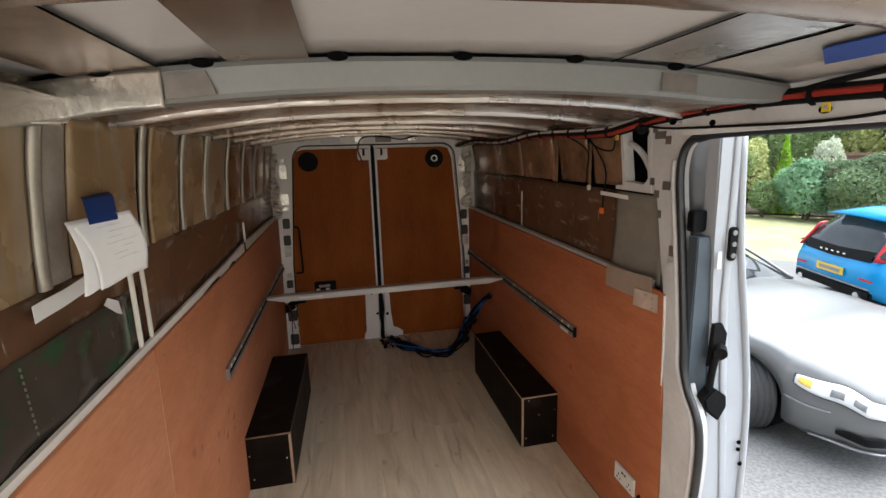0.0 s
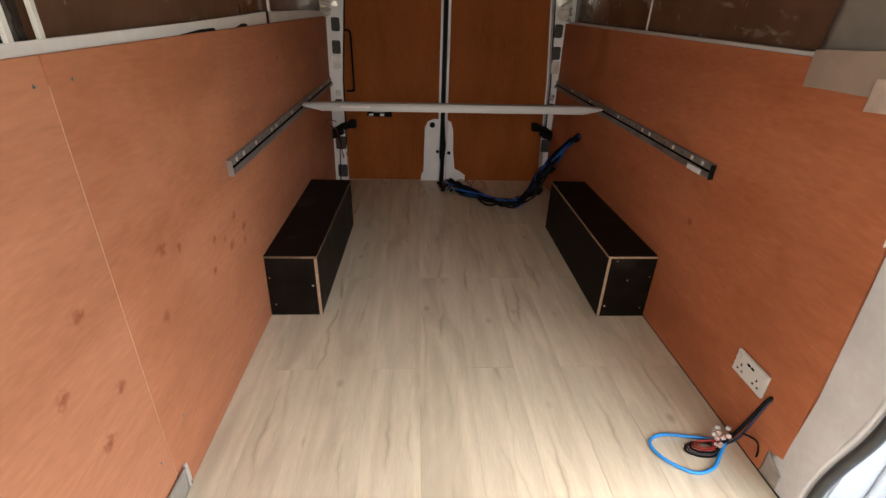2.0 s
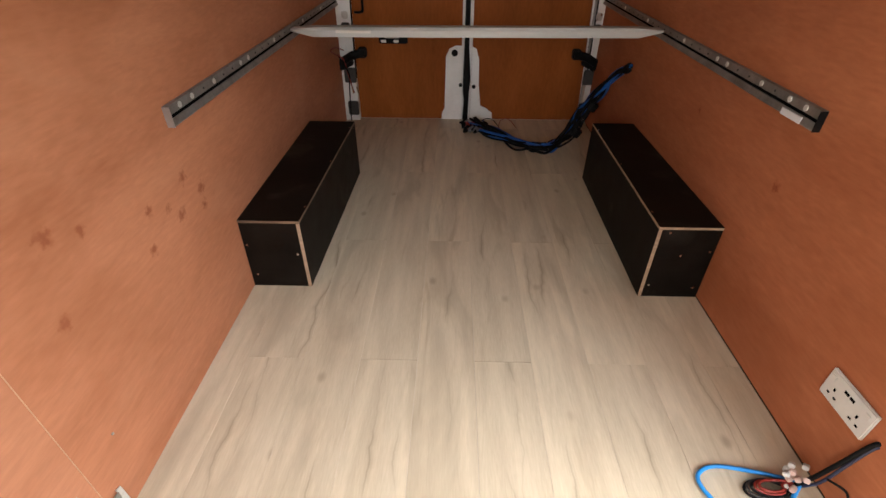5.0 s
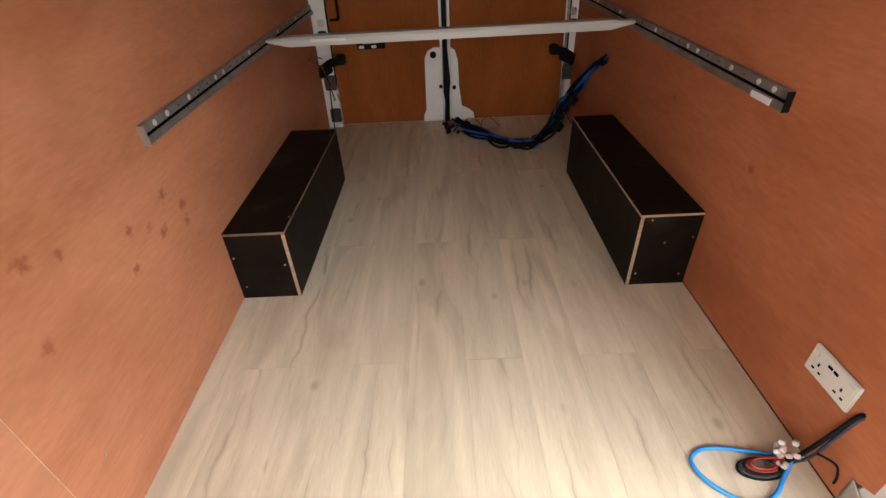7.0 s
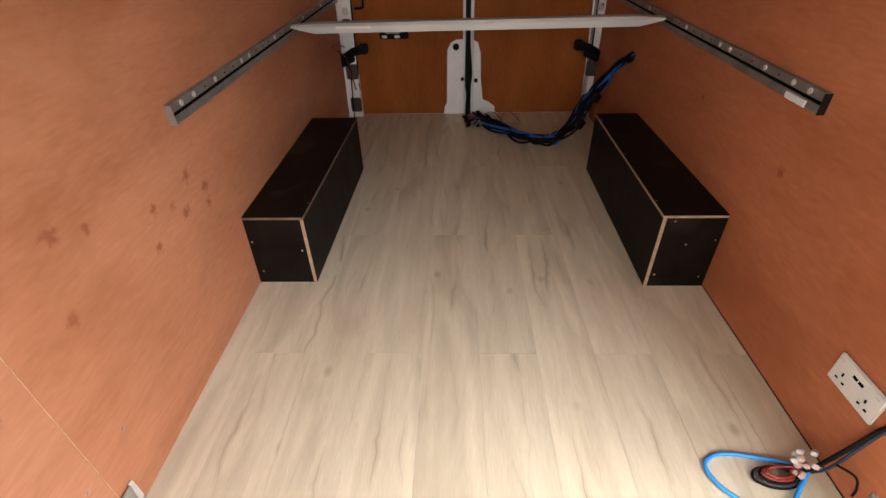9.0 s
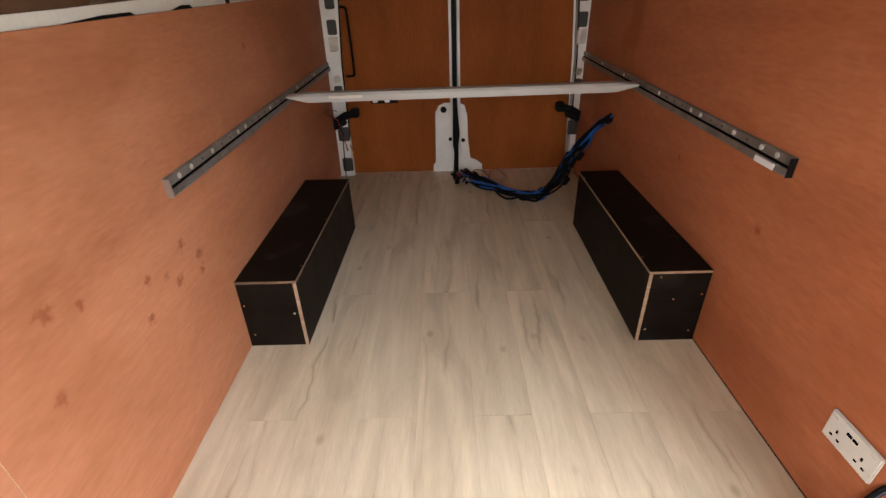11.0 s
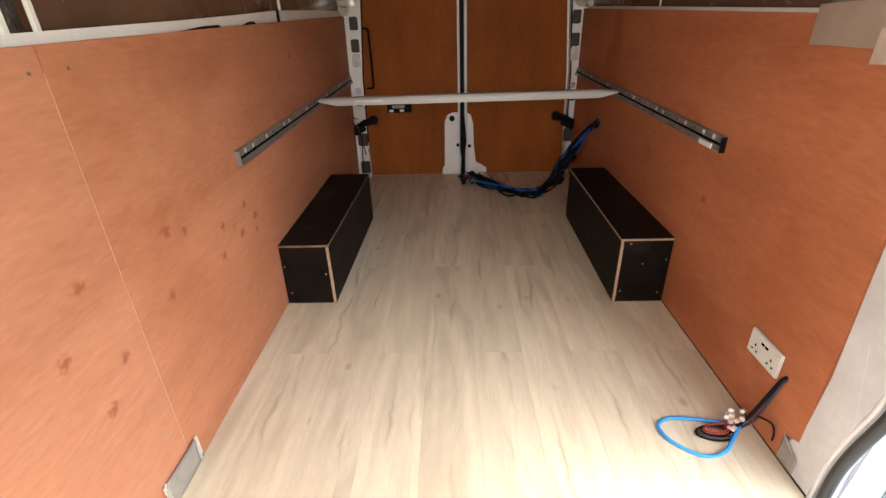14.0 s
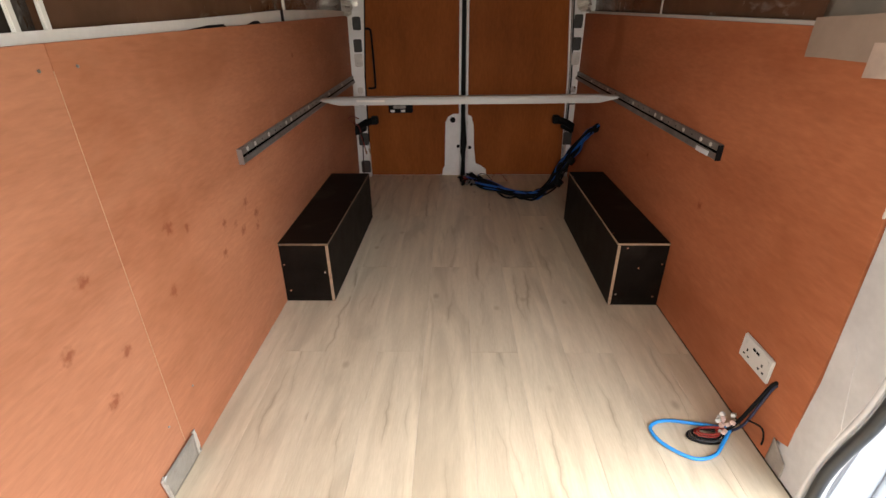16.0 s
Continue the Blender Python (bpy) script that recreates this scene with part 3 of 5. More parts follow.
# right wall
wall_right = thing("wall_right", "van side wall lined with foil insulation, beside an open sliding door", "wall", kind="structure")
part("steel_skin", box(0.955, 0.985, -0.72, YR + 0.02, -0.35, 1.95), PAINT, wall_right)
part("film_band", sheet(lambda u, v: (0.945 - 0.01 * v + 0.004 * math.sin(u * 19) * v, -0.74 + 2.66 * u, LEDGE(-0.74 + 2.66 * u) - 0.03 + 0.38 * v), 40, 6, 0.01, 0.005), FOIL_BAND, wall_right, "dark glossy film over insulation", smooth=True)
for a, b, m in ((-0.485, -0.24, BOARD_BROWN), (-0.19, 0.12, BOARD_BROWN), (0.2, 0.68, BOARD_BROWN), (0.69, 1.2, BOARD_BROWN), (1.21, 1.86, BOARD_BROWN)):
    board(1, a, b, 1.56, 1.81, 0.012, "insulation_board", m, wall_right)
for y in (-0.215, 0.15, 0.185):
    part("rib", box(0.918, 0.93, y - 0.006, y + 0.006, 1.55, 1.8, 0.003), BOARD_BROWN, wall_right, "brown taped rib")
# added black sheet hides the lit steel, as shade in the cavity
part("cavity_shade", box(0.951, 0.954, -0.715, YR, 1.5, 1.86), HOLE, wall_right)
part("batten", box(0.929, 0.934, 0.69, 0.705, 1.2, 1.46, 0.002), CREAM, wall_right, "thin cream vertical batten")
part("ledge_board", prism([(-0.74, LEDGE(-0.74) - 0.03), (YR, LEDGE(YR) - 0.03), (YR, LEDGE(YR) + 0.014), (-0.74, LEDGE(-0.74) + 0.01)], "x", W + 0.02, 0.93), CREAM, wall_right)
part("cornice", sheet(lambda u, v: (0.905 - 0.15 * v, -0.7 + 2.6 * u, 1.79 + 0.01 * (2.6 * u + 0.3) + 0.06 * v ** 0.7), 50, 5, 0.008, 0.006), FOIL_RIB, wall_right)

# pillar beside the sliding door, its curved edge with the rubber seal
EDGE = [(-1.015, -0.06), (-1.014, 0.12), (-1.028, 0.23), (-1.055, 0.36), (-1.066, 0.46), (-1.072, 0.56), (-1.072, 0.65), (-1.06, 0.738), (-1.036, 0.79), (-0.997, 0.845), (-0.969, 0.92), (-0.961, 1.0), (-0.937, 1.2), (-0.909, 1.4), (-0.88, 1.6), (-0.886, 1.69), (-0.915, 1.733), (-0.97, 1.753), (-1.08, 1.762), (-1.5, 1.762), (-2.16, 1.762)]
edge = [(p.x, p.y) for p in spline([(a, b, 0) for a, b in EDGE], 5)]
cut = next(i for i, p in enumerate(edge) if p[0] < -0.98 and p[1] > 1.7)
pillar = [(-0.85, -0.05)] + [(-0.85, 1.17), (-0.825, 1.24), (-0.778, 1.53), (-0.725, 1.56), (-0.71, 1.79), (-0.45, 1.815), (-0.40, 1.83), (-0.9, 1.84)] + [(-1.02, 1.84)] + edge[:cut + 1][::-1]
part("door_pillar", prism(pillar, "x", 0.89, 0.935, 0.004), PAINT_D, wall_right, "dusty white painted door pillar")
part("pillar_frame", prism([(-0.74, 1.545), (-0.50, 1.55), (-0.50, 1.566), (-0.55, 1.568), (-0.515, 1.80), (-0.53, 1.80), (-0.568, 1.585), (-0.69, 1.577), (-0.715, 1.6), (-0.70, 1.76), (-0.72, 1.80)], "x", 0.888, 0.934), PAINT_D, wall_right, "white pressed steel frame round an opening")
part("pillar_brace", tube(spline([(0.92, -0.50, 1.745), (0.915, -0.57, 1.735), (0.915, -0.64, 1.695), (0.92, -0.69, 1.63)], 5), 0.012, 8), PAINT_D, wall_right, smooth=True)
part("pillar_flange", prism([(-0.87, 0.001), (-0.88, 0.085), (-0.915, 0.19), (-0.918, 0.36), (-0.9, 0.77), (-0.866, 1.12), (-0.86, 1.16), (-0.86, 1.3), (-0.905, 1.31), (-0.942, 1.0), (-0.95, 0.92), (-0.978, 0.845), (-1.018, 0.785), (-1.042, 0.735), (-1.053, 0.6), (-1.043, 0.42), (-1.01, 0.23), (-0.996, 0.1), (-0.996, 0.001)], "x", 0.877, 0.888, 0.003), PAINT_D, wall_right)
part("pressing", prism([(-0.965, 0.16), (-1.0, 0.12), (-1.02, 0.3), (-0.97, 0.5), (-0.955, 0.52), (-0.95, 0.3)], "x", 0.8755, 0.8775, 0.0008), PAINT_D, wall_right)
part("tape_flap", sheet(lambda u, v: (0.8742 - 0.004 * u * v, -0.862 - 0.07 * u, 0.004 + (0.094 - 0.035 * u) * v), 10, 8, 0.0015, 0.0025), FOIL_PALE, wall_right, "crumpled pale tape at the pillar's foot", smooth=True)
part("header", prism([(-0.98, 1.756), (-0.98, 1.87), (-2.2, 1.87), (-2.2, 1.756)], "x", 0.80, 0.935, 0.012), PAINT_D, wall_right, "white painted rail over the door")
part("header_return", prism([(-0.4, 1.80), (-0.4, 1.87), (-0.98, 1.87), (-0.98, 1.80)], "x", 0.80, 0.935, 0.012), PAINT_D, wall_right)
part("front_pillar", box(0.86, 0.985, YF, -2.18, -0.35, 1.93, 0.01), PAINT_D, wall_right)
part("sill", box(0.86, 0.985, -2.18, -0.64, -0.35, -0.012, 0.008), PAINT, wall_right)
part("pillar_lip", tube([(0.885, y + 0.017, z) for y, z in edge if z < 1.68], 0.008, 8), PAINT_D, wall_right, "rolled white lip beside the seal", smooth=True)
part("door_seal", tube([(0.893, y - 0.008, z - 0.006 if z > 1.75 else z) for y, z in edge], 0.0145, 10), SEAL, wall_right, "dark grey rubber door seal", smooth=True)
for y, z, w, h in ((-0.742, 1.592, 0.026, 0.028), (-0.825, 1.58, 0.042, 0.032), (-0.772, 1.546, 0.028, 0.028), (-0.795, 1.471, 0.018, 0.03), (-0.875, 1.342, 0.026, 0.04), (-0.905, 1.082, 0.014, 0.034), (-0.745, 1.80, 0.026, 0.05), (-0.775, 1.765, 0.06, 0.028), (-0.82, 1.745, 0.03, 0.03)):
    part("tape_patch", box(0.8868, 0.8888, y - w / 2, y + w / 2, z - h / 2, z + h / 2), TAPE_GREY, wall_right, "grey foil tape patch")
for y, z, w, h in ((-1.28, 1.83, 0.05, 0.022), (-1.2, 1.825, 0.018, 0.014), (-0.95, 1.80, 0.03, 0.02), (-1.45, 1.79, 0.03, 0.02), (-1.12, 1.785, 0.022, 0.018)):
    part("slot", prism([(y + w / 2 * math.cos(k * 0.524), z + h / 2 * math.sin(k * 0.524)) for k in range(12)], "x", 0.797, 0.801), HOLE, wall_right)

lining_right = thing("plywood_lining", "reddish plywood lining sheet with a cable hole and socket", "panel")
part("plywood_sheet", prism([(-0.862, 0.003), (YR - 0.005, 0.003), (YR - 0.005, LEDGE(YR)), (-0.70, LEDGE(-0.7)), (-0.874, LEDGE(-0.87) - 0.003), (-0.884, 0.99), (-0.886, 0.82), (-0.9, 0.63), (-0.908, 0.5), (-0.91, 0.3), (-0.912, 0.115), (-0.861, 0.094)], "x", W, W + 0.012, 0.0012), PLY_R, lining_right)
part("pale_edge", prism([(-0.868, 1.17), (-0.8755, 1.17), (-0.886, 0.99), (-0.8885, 0.81), (-0.885, 0.81), (-0.879, 0.99)], "x", W - 0.003, W + 0.002), CREAM, lining_right, "pale cut edge")

sheet_grey = thing("polythene_sheet", "grey translucent plastic sheet taped over the lining's top edge", "plastic sheet", at=(0.93, -0.57, 1.2))
part("hanging_sheet", sheet(lambda u, v: (-0.004 - 0.012 * math.sin(u * 5) * 0.3 - 0.012 * v, 0.14 - 0.04 * v - 0.34 * u, -0.02 + 0.36 * v - 0.01 * u), 12, 10, 0.002, 0.004), CARD, sheet_grey, smooth=True)
part("lower_flap", sheet(lambda u, v: (-0.061 - 0.003 * math.sin(u * 6), 0.085 - 0.32 * u, -0.088 + 0.004 * u + (0.093 + 0.014 * u) * v), 12, 4, 0.0015, 0.002), FLAP, sheet_grey, "translucent flap over plywood")
part("tape_strip", sheet(lambda u, v: (-0.024, 0.22 - 0.22 * u, 0.312 + 0.018 * v - 0.006 * u), 8, 2, 0.0012, 0.002), CREAM, sheet_grey, "strip of pale tape")
label = thing("card_label", "creased stained card taped on the plywood's upper corner", "label", at=(W - 0.007, -0.775, 1.125))
part("card", sheet(lambda u, v: (-0.002 - 0.002 * math.sin(7 * u), 0.075 - 0.15 * u, -0.044 + 0.012 * u + 0.075 * v), 8, 5, 0.0015, 0.003), TORN_CARD, label)
for y, z in ((-0.05, 0.02), (-0.052, -0.02), (-0.01, 0.025)):
    part("ink_smudge", prism([(y, z), (y + 0.006, z + 0.004), (y + 0.012, z - 0.001), (y + 0.006, z - 0.005)], "x", -0.0085, -0.0075), INK, label)

# rear frame with a rounded opening, and two doors
rear = thing("rear_door_frame", "white steel frame round the van's rear doors, patched with tape", "door frame", kind="structure")


def opening(x_low, x_high, top, r, n=6):
    """Half of the opening's outline is mirrored; the sides lean in towards the top."""
    right = [(x_low, -0.02), (x_low, 0.3), (x_low - 0.01, 0.8)]
    right += [(x_high - r + r * math.cos(a) , top - r + r * math.sin(a)) for a in [math.pi / 2 * k / n for k in range(n + 1)]]
    return right + [(-x, z) for x, z in right[::-1]]


def shifted(pts, d):
    return [(x + d, z) for x, z in pts]


inner = opening(0.805, 0.725, 1.835, 0.12)
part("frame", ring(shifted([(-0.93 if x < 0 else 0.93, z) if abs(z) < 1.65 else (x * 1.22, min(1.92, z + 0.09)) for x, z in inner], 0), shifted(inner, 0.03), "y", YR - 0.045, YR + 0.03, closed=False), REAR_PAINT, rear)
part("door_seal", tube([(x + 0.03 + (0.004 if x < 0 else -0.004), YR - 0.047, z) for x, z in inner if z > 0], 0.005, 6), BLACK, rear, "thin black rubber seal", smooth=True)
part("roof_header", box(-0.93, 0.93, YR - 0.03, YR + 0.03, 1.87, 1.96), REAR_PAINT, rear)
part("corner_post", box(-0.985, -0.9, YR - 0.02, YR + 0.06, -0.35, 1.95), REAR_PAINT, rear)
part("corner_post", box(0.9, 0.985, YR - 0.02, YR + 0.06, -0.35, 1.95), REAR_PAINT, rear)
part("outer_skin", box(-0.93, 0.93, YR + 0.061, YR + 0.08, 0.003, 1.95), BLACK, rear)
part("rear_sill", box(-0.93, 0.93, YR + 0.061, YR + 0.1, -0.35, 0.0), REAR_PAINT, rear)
for s, x0 in ((-1, -0.812), (1, 0.848)):
    for z, m, w, h in ((0.09, RUBBER_GREY, .075, .1), (0.32, RUBBER_GREY, .08, .1), (0.62, RUBBER_GREY, .055, .07), (1.02, RUBBER_GREY, .06, .09), (1.17, RUBBER_GREY, .06, .09), (0.70, FOIL_RIB, .04, .045), (0.92, FOIL_RIB, .06, .09), (1.30, FOIL_RIB, .04, .03), (1.38, FOIL_RIB, .07, .1), (1.62, FOIL_RIB, .06, .12), (1.72, FOIL_RIB, .03, .04)):
        c = x0 + (0.03 if s < 0 else -0.03) * max(0, z - 0.5)
        pts = rounded(c - w / 2, c + w / 2, z - h / 2, z + h / 2, 0.012, 3)
        part("rubber_block" if m is RUBBER_GREY else "foil_patch", prism(pts, "y", YR - 0.056, YR - 0.043, 0.002), m, rear, "black square rubber cover" if m is RUBBER_GREY else "crumpled bright foil patch")
for s in (-1, 1):
    part("foil_edge", sheet(lambda u, v: (s * (0.89 - (0.06 + 0.02 * math.sin(u * 17)) * v), YR - 0.055 - 0.03 * (1 - v) - 0.012 * math.sin(u * 90 + 4 * v), 1.22 + 0.62 * u), 90, 10, 0.002, 0.02), CRUMPLE, rear, "crumpled foil along the post")
for x, w, h, m in ((-0.36, 0.17, 0.075, PAPER), (-0.6, 0.05, 0.035, PAPER), (-0.27, 0.05, 0.02, PAPER), (0.1, 0.14, 0.05, TAPE_GREY), (0.63, 0.03, 0.03, PAPER), (-0.12, 0.05, 0.05, FOIL_RIB), (0.36, 0.09, 0.04, FOIL_RIB)):
    zc = 1.88 if w < 0.15 else 1.888
    if h == 0.02:
        zc = 1.842
    part("sticker", box(x - w / 2, x + w / 2, YR - 0.0475, YR - 0.0445, zc - h / 2, zc + h / 2), m, rear, "white sticker" if m is PAPER else "grey tape")
part("header_cable", tube(spline([(-0.1, YR - 0.06, 1.69), (-0.13, YR - 0.06, 1.8), (-0.08, YR - 0.06, 1.895), (0.1, YR - 0.06, 1.9), (0.25, YR - 0.06, 1.875), (0.4, YR - 0.06, 1.9), (0.62, YR - 0.06, 1.895)], 6), 0.006, 6), BLACK, rear, "thin black cable", smooth=True)


def rear_door(s, label_text):
    """One leaf: painted shell, plywood panel, pressed lock plate, porthole cover."""
    d = thing("rear_door", label_text, "door", at=(0.0, YR, 0), group="rear doors")
    half = [(abs(x), z) for x, z in opening(0.80, 0.72, 1.83, 0.115)[:10]]
    half = [(x + (0.03 if s > 0 else -0.02), z) for x, z in half]
    shell = [(s * 0.012, -0.02)] + [(s * x, z) for x, z in half] + [(s * 0.012, 1.83)]
    part("shell", prism(shell, "y", 0.022, 0.055), REAR_PAINT, d, "white painted door leaf")
    ply = [(s * 0.035, 0.001), (s * 0.795, 0.001), (s * 0.77, 0.8), (s * 0.70, 1.7), (s * 0.665, 1.79), (s * 0.6, 1.805), (s * 0.035, 1.805)]
    if s > 0:
        ply = [(x if x < 0.1 else x + 0.03, z) for x, z in ply]
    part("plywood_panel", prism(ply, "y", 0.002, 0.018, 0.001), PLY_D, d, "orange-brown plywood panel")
    if s < 0:
        plate = [(-0.175, 0.0), (-0.17, 0.05), (-0.15, 0.08), (-0.145, 0.44), (-0.12, 0.49), (-0.08, 0.51), (-0.028, 0.51), (-0.028, 0.0)]
    else:
        plate = [(0.035, 0.0), (0.2, 0.0), (0.195, 0.05), (0.15, 0.085), (0.105, 0.1), (0.09, 0.25), (0.085, 0.42), (0.065, 0.49), (0.035, 0.505)]
    p = part("lock_plate", prism(plate, "y", -0.010, 0.0015, 0.003), REAR_PAINT, d, "white pressed steel plate")
    part("edge_strip", box(s * 0.022, s * 0.036, -0.005, 0.0019, 0.5, 1.80), REAR_PAINT, d, "white strip by the seam")
    part("top_bracket", prism([(s * 0.0365, 1.70), (s * 0.12, 1.70), (s * 0.135, 1.715), (s * 0.135, 1.80), (s * 0.0365, 1.80)], "y", -0.008, 0.0015, 0.002), REAR_PAINT, d, "white top lock bracket")
    part("bolt_slot", box(s * 0.07, s * 0.09, -0.011, -0.0085, 1.74, 1.80), BLACK, d)
    hole = part("porthole_cover", disc((s * 0.565, -0.003, 1.70), "y", 0.085, 0.012, 28), BLACK, d, "black round cover")
    part("cover_rim", ring([(s * 0.565 + 0.07 * math.cos(k / 3.5), 1.70 + 0.07 * math.sin(k / 3.5)) for k in range(22)], [(s * 0.565 + 0.06 * math.cos(k / 3.5), 1.70 + 0.06 * math.sin(k / 3.5)) for k in range(22)], "y", -0.013, -0.0095), BLACK, hole)
    return d, hole, p


left_door, cover, plate_l = rear_door(-1, "closed plywood-lined rear door with a black porthole cover and grab handle")
right_door, cover_r, plate_r = rear_door(1, "closed plywood-lined rear door with a small speaker in its porthole")
part("speaker_ring", ring([(0.565 + 0.03 * math.cos(k / 3.5), 1.70 + 0.03 * math.sin(k / 3.5)) for k in range(22)], [(0.565 + 0.022 * math.cos(k / 3.5), 1.70 + 0.022 * math.sin(k / 3.5)) for k in range(22)], "y", -0.016, -0.0095), CHROME, cover_r)
part("lock_knob", disc((-0.085, -0.014, 0.465), "y", 0.022, 0.009, 18), BLACK, plate_l, "black round lock")
part("lock_pin", disc((-0.04, -0.014, 0.25), "y", 0.013, 0.009, 12), BLACK, plate_l)
part("lock_pin", disc((0.055, -0.014, 0.24), "y", 0.014, 0.009, 12), BLACK, plate_r)
part("rubber_seal", prism([(-0.02, 0.0), (-0.012, 0.14), (-0.022, 0.2), (-0.018, 0.5), (-0.016, 1.81), (0.016, 1.81), (0.014, 0.5), (0.03, 0.28), (0.02, 0.2), (0.018, 0.0)], "y", -0.006, 0.02), BLACK, right_door, "black rubber seam seal")
part("grab_handle", tube(spline([(-0.745, -0.002, 0.71), (-0.735, -0.04, 0.715), (-0.695, -0.05, 0.72), (-0.685, -0.05, 0.76), (-0.69, -0.05, 1.08), (-0.70, -0.05, 1.13), (-0.735, -0.04, 1.135), (-0.745, -0.002, 1.14)], 5), 0.008, 8), BLACK, left_door, "dark bar grab handle", smooth=True)
lock = part("latch_box", prism(rounded(-0.6, -0.405, 0.52, 0.612, 0.012, 3), "y", -0.012, 0.0015, 0.003), BLACK, left_door, "black interior latch")
part("latch_lever", box(-0.56, -0.46, -0.02, -0.0125, 0.555, 0.58, 0.004), RAIL, lock)
for x in (-0.585, -0.5):
    part("latch_pin", box(x, x + 0.035, -0.022, -0.0125, 0.528, 0.545, 0.003), ZINC, lock, "bright latch pin")
for s, x in ((-1, -0.84), (1, 0.862)):
    hinge = thing("door_check", "black door check arm on the rear pillar", "door check", at=(x, YR - 0.05, 0.45), group="door checks")
    part("body", box(-0.05, 0.03, -0.035, 0.002, -0.055, -0.005, 0.006), BLACK, hinge, shift=pose(0, 0, 0, 0, -25 * s * -1, 0))
    part("arm", tube([(0.0, -0.03, -0.02), (-s * 0.05, -0.045, 0.01), (-s * 0.10, -0.04, 0.02)], 0.02, 8), BLACK, hinge)
    part("end_block", box(-s * 0.10 - 0.02, -s * 0.10 + 0.02, -0.06, -0.01, 0.0, 0.045, 0.005), BLACK, hinge)
for ob in bpy.data.objects:
    if ob.name.startswith("door_check"):
        ob.scale = (1.35, 1.2, 1.35)
wire = thing("loose_wire", "thin red and black wires hanging by the rear pillar", "wire", at=(-0.86, YR - 0.06, 0.45))
part("red_wire", tube(spline([(0.03, -0.04, 0.045), (0.01, -0.16, 0.085), (-0.005, -0.24, 0.085), (-0.002, -0.17, 0.05), (0.03, -0.06, -0.01), (0.04, -0.03, -0.1), (0.06, -0.02, -0.2), (0.07, -0.02, -0.24)], 5), 0.004, 5), RED_CABLE, wire)
part("black_wire", tube(spline([(-0.03, -0.06, 0.05), (0.02, -0.07, -0.02), (0.05, -0.03, -0.12), (0.04, -0.02, -0.2), (0.03, -0.03, -0.44)], 5), 0.004, 5), BLACK, wire)
for k in (0, 1):
    part("crimp", tube([(0.06 + 0.03 * k, -0.02, -0.20), (0.065 + 0.035 * k, -0.02, -0.245)], 0.006, 6), PLY_EDGE, wire, "brass crimp")

# ceiling: foil panels between foil-taped ribs, bare painted roof at the front with a grey cross bow
ceiling = thing("ceiling", "van roof lined with foil between taped ribs, bare steel at the front", "ceiling", kind="structure")
part("foil_lining", sheet(lambda u, v: (-0.83 + 1.66 * u, -1.33 + 3.25 * v, roof_z(-0.83 + 1.66 * u, -1.33 + 3.25 * v, 0.011) + 0.003 * math.sin(v * 40)), 24, 60, 0.01, 0.004), FOIL_DARK, ceiling, "brownish dull foil", smooth=True)
for y in (-1.0, -0.55, -0.06, 0.42, 0.9, 1.38):
    bmr = bmesh.new()
    prof = [(-0.003, 0.01), (0.0, -0.02), (0.005, -0.026), (0.014, -0.025), (0.02, -0.018), (0.024, 0.008)]
    rows = []
    for i in range(33):
        x = -0.84 + 1.66 * i / 32
        rows.append([bmr.verts.new((x, y + a + 0.002 * noise.noise(Vector((x * 8, y, a * 50))), roof_z(x, y) + b + 0.003 * noise.noise(Vector((x * 6, y * 3, 7))))) for a, b in prof])
    for r0, r1 in zip(rows, rows[1:]):
        for k in range(len(prof) - 1):
            bmr.faces.new((r0[k], r1[k], r1[k + 1], r0[k + 1]))
    part("taped_rib", bmr, FOIL_RIB, ceiling, "foil-taped roof rib", smooth=True)
bow = bmesh.new()
prof = [(0.0, 0.028), (-0.004, 0.018), (0.004, -0.028), (0.012, -0.036), (0.06, -0.036), (0.075, 0.0)]
rows = []
for i in range(41):
    x = -0.85 + 1.66 * i / 40
    thin = 1 - 0.75 * max(0.0, (x - 0.62) / 0.19)
    rows.append([bow.verts.new((x, -1.355 + a, roof_z(x, -1.35) + (b if b > 0 else b * thin))) for a, b in prof])
for r0, r1 in zip(rows, rows[1:]):
    for k in range(len(prof) - 1):
        bow.faces.new((r0[k], r1[k], r1[k + 1], r0[k + 1]))
part("cross_bow", bow, GREY_BOW, ceiling, "grey steel roof bow", smooth=False)
for x in (-0.69, -0.52, -0.276, -0.025, 0.225, 0.474):
    part("bow_hole", prism([(x + 0.02 * math.cos(k * 0.524), roof_z(x, -1.35) + 0.0275 + 0.008 * math.sin(k * 0.524)) for k in range(12)], "y", -1.3645, -1.352), HOLE, ceiling)
part("bow_wrap", sheet(lambda u, v: (-0.855 + 0.265 * u, -1.3605 - 0.0025 * math.sin(3.1 * v), roof_z(-0.855 + 0.265 * u, -1.35) - 0.042 + 0.066 * v), 40, 10, 0.002, 0.004), BOW_FOIL, ceiling, "foil tape wrapped round the bow's end", smooth=True)
part("bow_patch", prism([(-0.587, roof_z(-0.587, -1.35) - 0.03), (-0.50, roof_z(-0.5, -1.35) - 0.03), (-0.515, roof_z(-0.515, -1.35) + 0.014), (-0.585, roof_z(-0.585, -1.35) + 0.014)], "y", -1.3625, -1.358), TAPE_GREY, ceiling, "dull foil tape patch")
part("roof_cove", sheet(lambda u, v: (-0.886 + 0.1 * u, -2.0 + 0.66 * v, 1.79 + 0.085 * u ** 0.7), 16, 60, 0.003, 0.004), FILM_FOIL, ceiling, "crinkled brown foil along the roof's edge")
